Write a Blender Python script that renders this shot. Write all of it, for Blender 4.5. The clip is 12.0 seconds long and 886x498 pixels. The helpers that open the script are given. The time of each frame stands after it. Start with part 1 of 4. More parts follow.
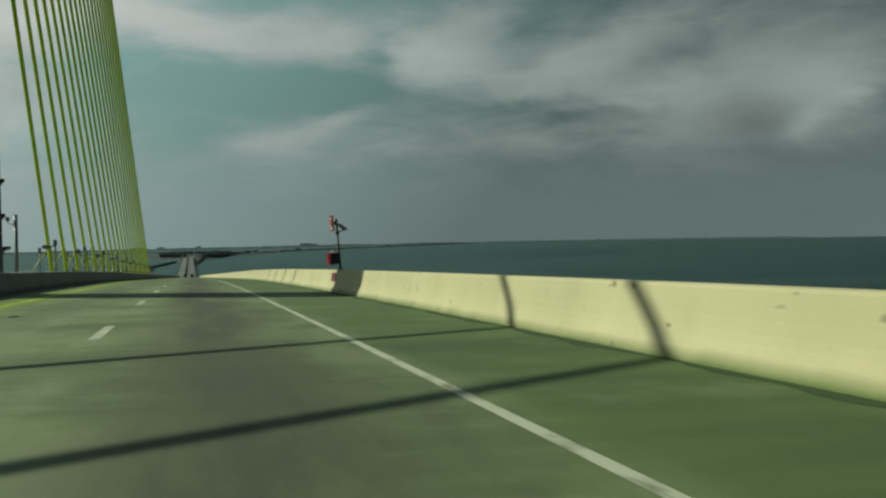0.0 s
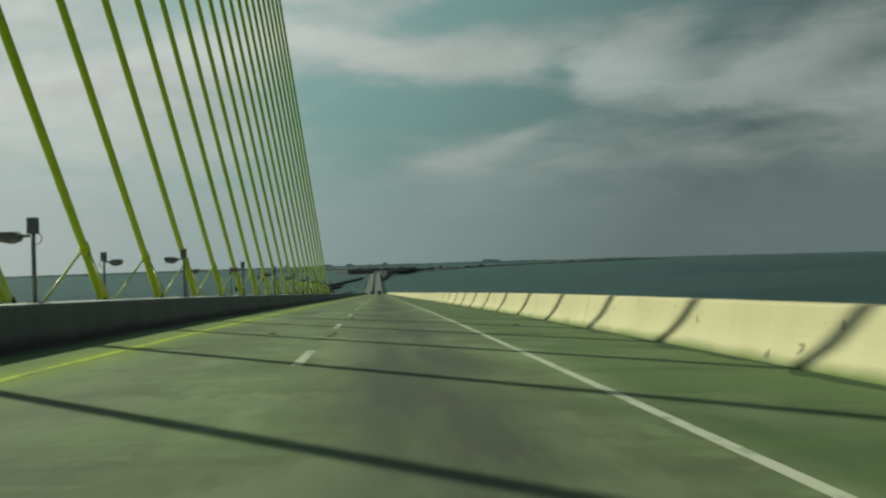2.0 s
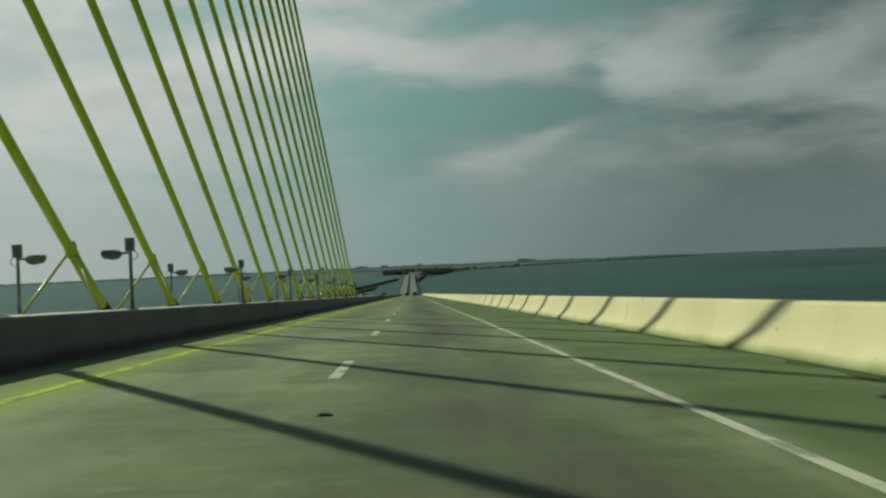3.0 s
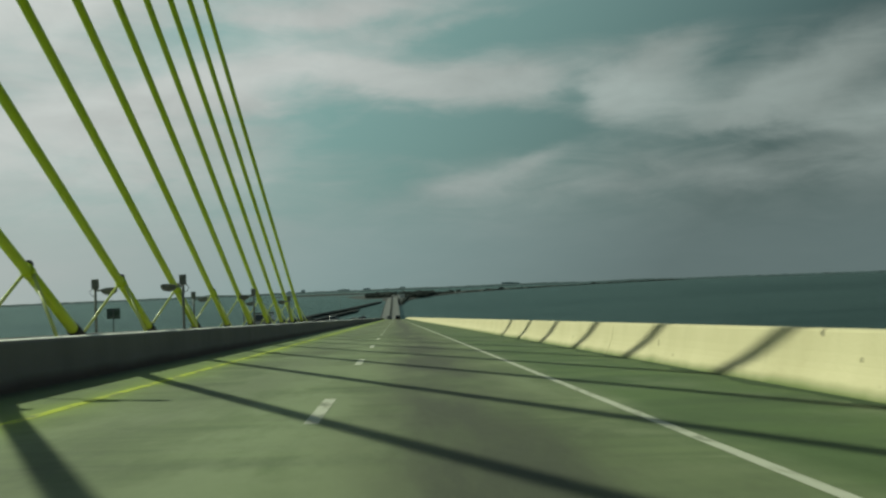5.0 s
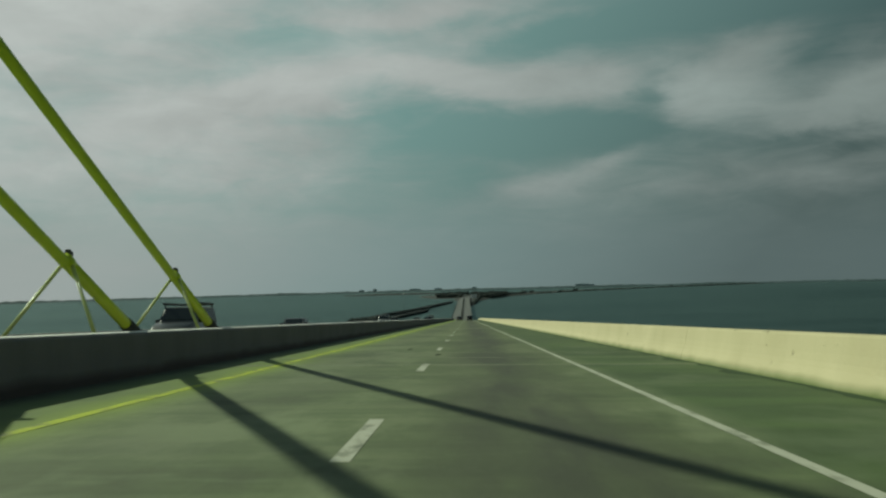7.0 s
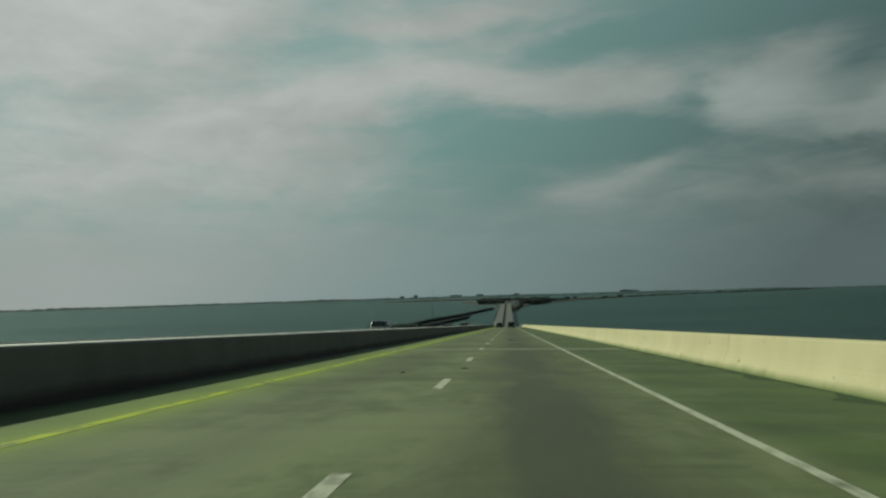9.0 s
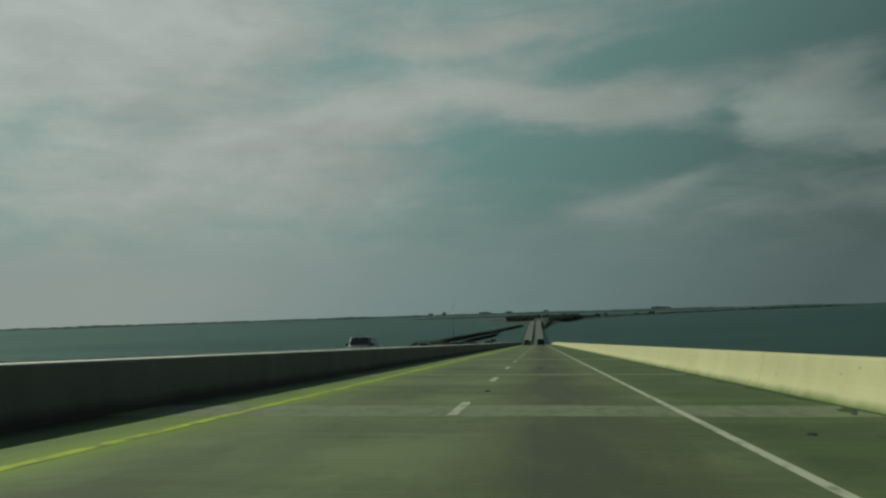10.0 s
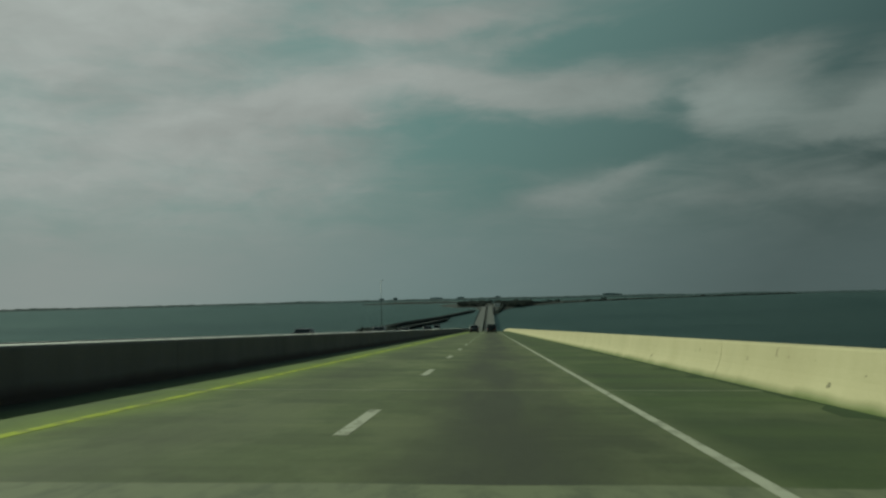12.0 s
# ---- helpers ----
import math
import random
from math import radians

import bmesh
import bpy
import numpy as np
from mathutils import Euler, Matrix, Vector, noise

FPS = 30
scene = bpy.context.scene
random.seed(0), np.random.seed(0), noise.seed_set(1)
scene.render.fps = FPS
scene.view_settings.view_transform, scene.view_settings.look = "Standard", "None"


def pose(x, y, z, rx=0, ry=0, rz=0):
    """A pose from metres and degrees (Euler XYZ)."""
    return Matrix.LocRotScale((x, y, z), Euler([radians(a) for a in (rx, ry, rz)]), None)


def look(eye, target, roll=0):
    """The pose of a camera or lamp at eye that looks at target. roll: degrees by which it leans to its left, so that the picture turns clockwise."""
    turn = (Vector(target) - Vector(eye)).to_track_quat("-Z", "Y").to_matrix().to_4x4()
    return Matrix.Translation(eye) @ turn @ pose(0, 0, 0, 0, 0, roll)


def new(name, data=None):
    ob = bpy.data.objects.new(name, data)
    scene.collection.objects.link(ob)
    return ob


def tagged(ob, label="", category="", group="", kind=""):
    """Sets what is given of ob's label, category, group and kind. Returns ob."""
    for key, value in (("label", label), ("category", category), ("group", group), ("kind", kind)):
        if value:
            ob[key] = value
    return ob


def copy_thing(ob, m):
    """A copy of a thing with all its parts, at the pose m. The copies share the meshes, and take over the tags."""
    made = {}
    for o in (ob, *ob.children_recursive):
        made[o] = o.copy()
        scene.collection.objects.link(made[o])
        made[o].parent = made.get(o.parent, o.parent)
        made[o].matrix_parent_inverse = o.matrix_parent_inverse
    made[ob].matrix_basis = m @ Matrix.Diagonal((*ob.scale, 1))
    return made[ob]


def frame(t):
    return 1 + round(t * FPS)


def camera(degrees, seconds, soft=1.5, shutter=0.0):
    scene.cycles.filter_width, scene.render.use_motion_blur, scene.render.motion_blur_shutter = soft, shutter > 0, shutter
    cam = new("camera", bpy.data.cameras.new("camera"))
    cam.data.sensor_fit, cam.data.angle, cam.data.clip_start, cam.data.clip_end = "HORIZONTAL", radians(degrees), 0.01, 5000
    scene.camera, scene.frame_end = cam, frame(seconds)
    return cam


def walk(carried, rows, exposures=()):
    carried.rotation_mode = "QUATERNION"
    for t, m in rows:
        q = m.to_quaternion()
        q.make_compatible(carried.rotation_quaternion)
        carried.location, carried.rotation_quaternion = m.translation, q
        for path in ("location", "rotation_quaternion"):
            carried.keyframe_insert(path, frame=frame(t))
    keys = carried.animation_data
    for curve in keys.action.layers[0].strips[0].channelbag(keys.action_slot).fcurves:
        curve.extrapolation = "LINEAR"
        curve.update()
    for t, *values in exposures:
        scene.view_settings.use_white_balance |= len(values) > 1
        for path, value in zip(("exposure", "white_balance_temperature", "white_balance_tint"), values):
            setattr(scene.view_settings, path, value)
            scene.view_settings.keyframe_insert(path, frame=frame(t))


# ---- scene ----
# A cable-stayed bridge high over a bay, driven down its side span towards a low trestle and an island.
# x: across, the stay plane at 0; y: along the bridge, the way of travel; z: up, the deck near the pylon about 0.
LENS = 52.922
EYE = 1.1728

SLOPE0, BEND, BEND_END, CROSSFALL = 0.03148, 0.000176, 73.18, 0.0188
SEA = -68.0


def smooth(a, b, y):
    u = min(max((y - a) / (b - a), 0.0), 1.0)
    return u * u * (3 - 2 * u)


def grade(y):
    """Height of the deck's centre line: a crest, a long even slope, then the low trestle."""
    c = min(y, BEND_END)
    z = -(SLOPE0 * c + 0.5 * BEND * c * c)
    z -= (SLOPE0 + BEND * BEND_END) * max(y - BEND_END, 0.0)
    if y > 520:
        z -= 0.009 * (y - 520) * smooth(520, 700, y)
    low = SEA + 6.0
    u = smooth(1150, 1420, y)
    return z * (1 - u) + low * u if z < low + 40 else z


def deck(x, y):
    """Height of the road's face; both roadways fall outwards."""
    return grade(y) - CROSSFALL * (abs(x) - 9.0)


# ---- camera ----
cam = camera(LENS, 12.0, soft=2.4, shutter=0.1)
PATH = [  # seconds, across, along, turn, tilt, lean
    (0.0, 8.935, -24.552, -15.819, -1.184, -1.166),
    (0.2, 8.900, -19.638, -13.862, -0.627, -0.221),
    (0.5, 8.854, -12.265, -11.570, -0.189, 0.795),
    (0.7, 8.839, -7.352, -7.736, 0.525, 0.484),
    (1.0, 8.826, 0.041, -4.797, 0.508, -0.600),
    (1.2, 8.815, 5.003, -3.368, 0.265, -1.284),
    (1.5, 8.792, 12.510, -2.079, -0.710, -2.098),
    (1.7, 8.767, 17.589, -3.698, -0.584, -2.034),
    (2.0, 8.720, 25.265, -4.237, 0.130, -1.670),
    (2.2, 8.681, 30.390, -3.875, 0.672, -1.693),
    (2.5, 8.627, 38.080, -3.856, 1.368, -1.888),
    (2.7, 8.612, 43.184, -3.166, 0.019, -2.097),
    (3.0, 8.602, 50.829, -2.038, 0.235, -2.478),
    (3.2, 8.602, 55.929, -2.620, 0.708, -2.478),
    (4.8, 8.455, 96.694, -3.559, 1.189, -2.251),
    (5.0, 8.455, 101.834, -3.195, 1.698, -2.251),
    (5.2, 8.453, 106.957, -3.050, 1.992, -1.892),
    (5.5, 8.455, 114.646, -1.858, 1.293, -1.531),
    (5.7, 8.466, 119.789, -1.080, 1.177, -1.799),
    (6.0, 8.493, 127.498, -1.273, 0.169, -2.281),
    (6.2, 8.520, 132.588, -1.204, 1.395, -2.033),
    (6.5, 8.555, 140.242, -1.130, 1.143, -1.483),
    (6.7, 8.552, 145.465, -0.058, 1.899, -1.433),
    (7.0, 8.541, 153.311, 1.460, 1.894, -1.517),
    (7.2, 8.554, 158.408, 2.224, 1.664, -1.557),
    (7.5, 8.583, 165.981, 3.259, 2.079, -1.631),
    (7.7, 8.583, 171.181, 3.404, 2.224, -1.631),
    (9.3, 8.851, 213.200, 4.730, 2.498, -1.655),
    (9.5, 8.851, 218.420, 5.312, 3.917, -1.655),
    (9.7, 8.875, 223.642, 5.700, 4.017, -1.679),
    (10.0, 8.909, 231.487, 5.956, 3.553, -1.724),
    (10.2, 8.923, 236.736, 5.738, 3.517, -1.799),
    (10.5, 8.941, 244.650, 5.601, 4.822, -1.877),
    (10.7, 8.957, 249.966, 5.091, 4.411, -1.781),
    (11.0, 8.980, 258.000, 3.654, 4.109, -1.622),
    (11.2, 8.987, 263.423, 3.728, 4.475, -1.721),
    (11.5, 9.008, 271.568, 3.719, 2.991, -1.862),
    (11.7, 9.054, 276.918, 3.182, 3.074, -1.696),
    (12.0, 9.142, 284.902, 2.948, 2.553, -1.303),
]
walk(cam, [(t, pose(x, y, grade(y) + EYE, 0, 0, turn) @ pose(0, 0, 0, 90 + tilt) @ pose(0, 0, 0, 0, 0, lean))
           for t, x, y, turn, tilt, lean in PATH],
     exposures=[(0.0, -0.02, 6230, 2), (1.0, 0.05, 6290, 2), (3.0, 0.05, 6290, 2), (6.5, 0.06, 6170, 1), (7.0, -0.24, 6190, 0), (7.5, -0.28, 6190, 0), (9.5, -0.27, 6270, 1), (10.0, -0.50, 6180, -3), (12.0, -0.58, 6180, -3)])

# ---- light ----
SUN_WAY = Vector((-1.27, 0.58, 1.0)).normalized()
sun_data = bpy.data.lights.new("sun", "SUN")
sun_data.energy, sun_data.angle, sun_data.color = 4.6, radians(0.75), (0.97, 0.96, 0.73)
sun = new("sun", sun_data)
sun.matrix_world = look(SUN_WAY * 200, (0, 0, 0))

world = bpy.data.worlds.new("sky")
scene.world = world
world.use_nodes = True
wt = world.node_tree
wt.nodes.clear()


def wn(kind, **values):
    n = wt.nodes.new(kind)
    for k, v in values.items():
        n.inputs[k].default_value = v
    return n


def wmath(op, a, b=None, c=None, clamp=False):
    n = wt.nodes.new("ShaderNodeMath")
    n.operation, n.use_clamp = op, clamp
    for i, v in enumerate((a, b, c)):
        if v is None:
            continue
        if isinstance(v, (int, float)):
            n.inputs[i].default_value = v
        else:
            wt.links.new(v, n.inputs[i])
    return n.outputs[0]


def wmix(fac, a, b):
    n = wt.nodes.new("ShaderNodeMix")
    n.data_type = "RGBA"
    for i, v in ((0, fac), (6, a), (7, b)):
        if hasattr(v, "is_linked"):
            wt.links.new(v, n.inputs[i])
        else:
            n.inputs[i].default_value = v
    return n.outputs[2]


def wstep(a, b, v):
    n = wt.nodes.new("ShaderNodeMapRange")
    n.interpolation_type = "SMOOTHSTEP"
    n.inputs[1].default_value, n.inputs[2].default_value = a, b
    wt.links.new(v, n.inputs[0])
    return n.outputs[0]


wcoord = wn("ShaderNodeTexCoord")
wsplit = wn("ShaderNodeSeparateXYZ")
wt.links.new(wcoord.outputs["Generated"], wsplit.inputs[0])
dx, dy, dz = wsplit.outputs
azim = wmath("MULTIPLY", wmath("ARCTAN2", dx, dy), 57.296)
elev = wmath("MULTIPLY", wmath("ARCSINE", dz), 57.296)


def cloud_noise(sx, sy, ox, oy, scale, detail, rough, distort):
    j = wn("ShaderNodeCombineXYZ")
    wt.links.new(wmath("MULTIPLY_ADD", azim, sx, ox), j.inputs[0])
    wt.links.new(wmath("MULTIPLY_ADD", elev, sy, oy), j.inputs[1])
    n = wn("ShaderNodeTexNoise", Scale=scale, Detail=detail, Roughness=rough, Distortion=distort)
    wt.links.new(j.outputs[0], n.inputs["Vector"])
    return n.outputs["Fac"]


billow = cloud_noise(0.05, 0.13, 3.1, 0.6, 1.0, 5.0, 0.52, 0.5)
fine = cloud_noise(0.11, 0.26, 7.7, 2.2, 1.0, 6.0, 0.56, 0.6)
warp_a = wmath("MULTIPLY_ADD", wmath("SUBTRACT", billow, 0.5), 9.0, azim)
warp_e = wmath("MULTIPLY_ADD", wmath("SUBTRACT", fine, 0.5), 3.0, elev)


def bank(total, a0, e0, wa, we, tilt, amount):
    """A bank of cloud, or with a negative amount a gap of clear sky, at a bearing and a height in degrees."""
    da = wmath("SUBTRACT", warp_a, a0)
    de = wmath("SUBTRACT", wmath("SUBTRACT", warp_e, e0), wmath("MULTIPLY", da, tilt))
    u, v = wmath("DIVIDE", da, wa), wmath("DIVIDE", de, we)
    far = wmath("ADD", wmath("MULTIPLY", u, u), wmath("MULTIPLY", v, v))
    return wmath("MULTIPLY_ADD", wmath("POWER", 2.718, wmath("MULTIPLY", far, -1.0)), amount, total)


wisp = cloud_noise(0.19, 0.68, 2.4, 9.1, 1.0, 7.0, 0.60, 0.6)
cover = wmath("ADD", wmath("ADD", wmath("MULTIPLY", billow, 0.44), wmath("MULTIPLY", fine, 0.40)), wmath("MULTIPLY_ADD", wisp, 0.50, -0.195))
for row in ((-26, 17.0, 12, 4.0, 0.0, 0.46), (-12, 11.8, 9, 1.5, 0.18, 0.40), (2, 12.7, 7, 1.1, -0.08, 0.40), (9.5, 12.2, 4, 1.0, 0.0, 0.30), (-3, 16.8, 6, 1.2, 0.10, 0.32), (-24, 8.0, 12, 3.8, 0.0, 0.26), (-12, 8.0, 6, 2.6, 0.0, 0.14),
            (-8, 15.6, 8, 0.8, 0.03, -0.16), (6, 14.5, 5, 0.8, 0.0, -0.22), (12, 15.4, 6, 0.9, 0.04, -0.30), (22, 16.0, 9, 1.3, -0.05, -0.46), (4, 15.6, 4, 0.4, 0.12, 0.14),
            (16, 11.0, 3.8, 1.7, 0.08, 0.36), (16.4, 13.2, 2.8, 1.0, 0.20, 0.30), (25, 10.6, 6, 1.7, 0.36, 0.42), (20.6, 13.0, 1.8, 0.9, 0.3, -0.14), (12.8, 11.3, 1.2, 1.6, 0.0, -0.36),
            (3.0, 9.2, 7, 1.4, 0.0, -0.42), (10.5, 8.8, 4, 1.0, -0.03, -0.34), (-8, 10.3, 4, 0.4, 0.0, -0.14), (-1, 6.8, 6, 2.0, 0.0, -0.10),
            (5.5, 6.0, 3.4, 0.7, 0.12, 0.28), (9.6, 7.3, 1.9, 0.6, 0.10, 0.26), (19.5, 7.6, 4, 0.45, 0.05, -0.17), (23.5, 6.8, 3, 0.35, 0.04, -0.16), (20, 5.8, 9, 0.9, 0.02, 0.20),
            (27, 8.6, 5, 1.6, 0.0, 0.20), (32.5, 6.4, 4, 2.6, 0.0, 0.4), (38, 8.4, 5, 3.4, 0.0, 0.42),
            (60, 25, 25, 14, 0.0, 0.12), (-60, 30, 30, 16, 0.0, 0.2), (10, 40, 40, 14, 0.0, 0.1)):
    cover = bank(cover, *row)
# thick cloud is grey below, and white where the sun strikes its flank
body = wn("ShaderNodeValue")
body.outputs[0].default_value = 1.0
body = body.outputs[0]
for row in ((26.5, 6.6, 7.5, 3.0, 0.0, 0.30), (38.5, 8.6, 4, 1.6, 0.1, 0.40), (16, 11.2, 4, 2.2, 0.0, 0.30), (25.5, 11.4, 6, 2.4, 0.3, 0.28), (8, 6.5, 4, 1.2, 0.1, 0.08), (37.2, 6.0, 1.3, 0.9, 0.2, 0.45), (41, 6.8, 3.0, 1.5, 0.1, 0.60), (34, 10.5, 6, 2.4, 0.0, 0.25), (30, 8.4, 3, 1.6, 0.0, 0.25),
            (33.5, 6.6, 2.4, 1.3, 0.0, -0.26), (38.5, 3.9, 4.5, 0.8, 0.0, -0.24), (-4, 13.2, 9, 2.4, 0.0, 0.12)):
    body = bank(body, *row)
cloud = wstep(0.19, 0.90, cover)
# nearness to the sun brightens the haze and the clouds
GLOW = Vector((-1.16, 0.34, 1.0)).normalized()
near = wmath("ADD", wmath("ADD", wmath("MULTIPLY", dx, GLOW.x), wmath("MULTIPLY", dy, GLOW.y)), wmath("MULTIPLY", dz, GLOW.z))
haze = wstep(0.13, 0.015, dz)


def lit(colour, a, b, low, high):
    """A colour that grows with the nearness to the sun."""
    n = wt.nodes.new("ShaderNodeVectorMath")
    n.operation = "SCALE"
    n.inputs[0].default_value = colour
    k = wmath("MINIMUM", wmath("MAXIMUM", wmath("MULTIPLY_ADD", near, b, a), low), high)
    wt.links.new(k, n.inputs["Scale"])
    return n.outputs[0]


nishita = wn("ShaderNodeTexSky")
nishita.sky_type, nishita.sun_disc = "NISHITA", False
nishita.sun_elevation = math.asin(SUN_WAY.z)
nishita.sun_rotation = math.atan2(SUN_WAY.x, SUN_WAY.y)
nishita.air_density, nishita.dust_density = 1.0, 3.0
sky_scale = wt.nodes.new("ShaderNodeVectorMath")
sky_scale.operation = "SCALE"
sky_scale.inputs["Scale"].default_value = 0.05
wt.links.new(nishita.outputs[0], sky_scale.inputs[0])
blue = wmix(0.88, sky_scale.outputs[0], lit((0.180, 0.292, 0.268), 0.36, 2.2, 0.32, 1.40))
puff = cloud_noise(0.20, 0.40, 1.3, 4.4, 1.0, 6.0, 0.58, 0.5)
grey_scale = wt.nodes.new("ShaderNodeVectorMath")
grey_scale.operation = "SCALE"
wt.links.new(wmix(wstep(0.05, 0.5, near), lit((0.885, 0.99, 0.93), 0.228, 0.52, 0.205, 0.58), lit((0.995, 0.99, 0.945), 0.228, 0.52, 0.205, 0.58)), grey_scale.inputs[0])
wt.links.new(wmath("MULTIPLY_ADD", wmath("SUBTRACT", wmath("MULTIPLY_ADD", puff, 0.5, wmath("MULTIPLY", billow, 0.5)), 0.5), 0.85, body), grey_scale.inputs["Scale"])
grey = grey_scale.outputs[0]
both = wmix(cloud, blue, grey)
mist = wmix(wstep(0.22, 0.55, near), lit((0.785, 1.0, 0.980), 0.172, 0.51, 0.166, 0.43), lit((0.985, 1.0, 0.96), 0.172, 0.51, 0.166, 0.43))
whole = wmix(wmath("MULTIPLY", haze, 0.88), both, mist)
# unseen sky overhead, made deep and clear to cut fill light in shadows
whole = wmix(wmath("MULTIPLY", wstep(0.38, 0.72, dz), 0.85), whole, (0.045, 0.085, 0.115, 1))
back = wn("ShaderNodeBackground", Strength=1.0)
wt.links.new(whole, back.inputs["Color"])
wout = wn("ShaderNodeOutputWorld")
wt.links.new(back.outputs[0], wout.inputs["Surface"])


# ---- materials ----
def material(name, build):
    m = bpy.data.materials.new(name)
    m.use_nodes = True
    t = m.node_tree
    b = t.nodes["Principled BSDF"]
    build(t, b)
    return m


def nset(b, **v):
    for k, x in v.items():
        b.inputs[k.replace("_", " ")].default_value = x


def noise_at(t, scale, detail=4.0, stretch=(1, 1, 1), rough=0.55, coord="Object"):
    c = t.nodes.new("ShaderNodeTexCoord")
    mp = t.nodes.new("ShaderNodeMapping")
    mp.inputs["Scale"].default_value = stretch
    t.links.new(c.outputs[coord], mp.inputs[0])
    n = t.nodes.new("ShaderNodeTexNoise")
    n.inputs["Scale"].default_value, n.inputs["Detail"].default_value, n.inputs["Roughness"].default_value = scale, detail, rough
    t.links.new(mp.outputs[0], n.inputs["Vector"])
    return n.outputs["Fac"]


def ramp(t, fac, *stops):
    r = t.nodes.new("ShaderNodeValToRGB")
    e = r.color_ramp.elements
    while len(e) < len(stops):
        e.new(0.5)
    for el, (p, c) in zip(e, stops):
        el.position, el.color = p, (*c, 1)
    t.links.new(fac, r.inputs[0])
    return r.outputs[0]


def mixc(t, fac, a, b, blend="MIX"):
    n = t.nodes.new("ShaderNodeMix")
    n.data_type, n.blend_type = "RGBA", blend
    for i, v in ((0, fac), (6, a), (7, b)):
        if hasattr(v, "is_linked"):
            t.links.new(v, n.inputs[i])
        elif i == 0:
            n.inputs[0].default_value = v
        else:
            n.inputs[i].default_value = (*v, 1)
    return n.outputs[2]


def mathn(t, op, a, b=0.0, clamp=False):
    n = t.nodes.new("ShaderNodeMath")
    n.operation, n.use_clamp = op, clamp
    for i, v in enumerate((a, b)):
        if isinstance(v, (int, float)):
            n.inputs[i].default_value = v
        else:
            t.links.new(v, n.inputs[i])
    return n.outputs[0]


def bump(t, b, height, strength=0.3, distance=0.01):
    n = t.nodes.new("ShaderNodeBump")
    n.inputs["Strength"].default_value, n.inputs["Distance"].default_value = strength, distance
    t.links.new(height, n.inputs["Height"])
    t.links.new(n.outputs[0], b.inputs["Normal"])


def plain(name, colour, rough=0.6, metal=0.0, vary=0.25, scale=6.0, relief=0.12):
    """A painted or cast surface with grime at two scales."""
    def build(t, b):
        a, f = noise_at(t, scale), noise_at(t, scale * 9, 3.0)
        dark = tuple(c * (1 - vary) for c in colour)
        lite = tuple(min(c * (1 + vary * 0.6), 0.95) for c in colour)
        col = ramp(t, a, (0.3, dark), (0.7, lite))
        col = mixc(t, 0.25, col, ramp(t, f, (0.3, dark), (0.7, lite)))
        t.links.new(col, b.inputs["Base Color"])
        nset(b, Roughness=rough, Metallic=metal)
        if relief:
            bump(t, b, f, relief, 0.004)
    return material(name, build)


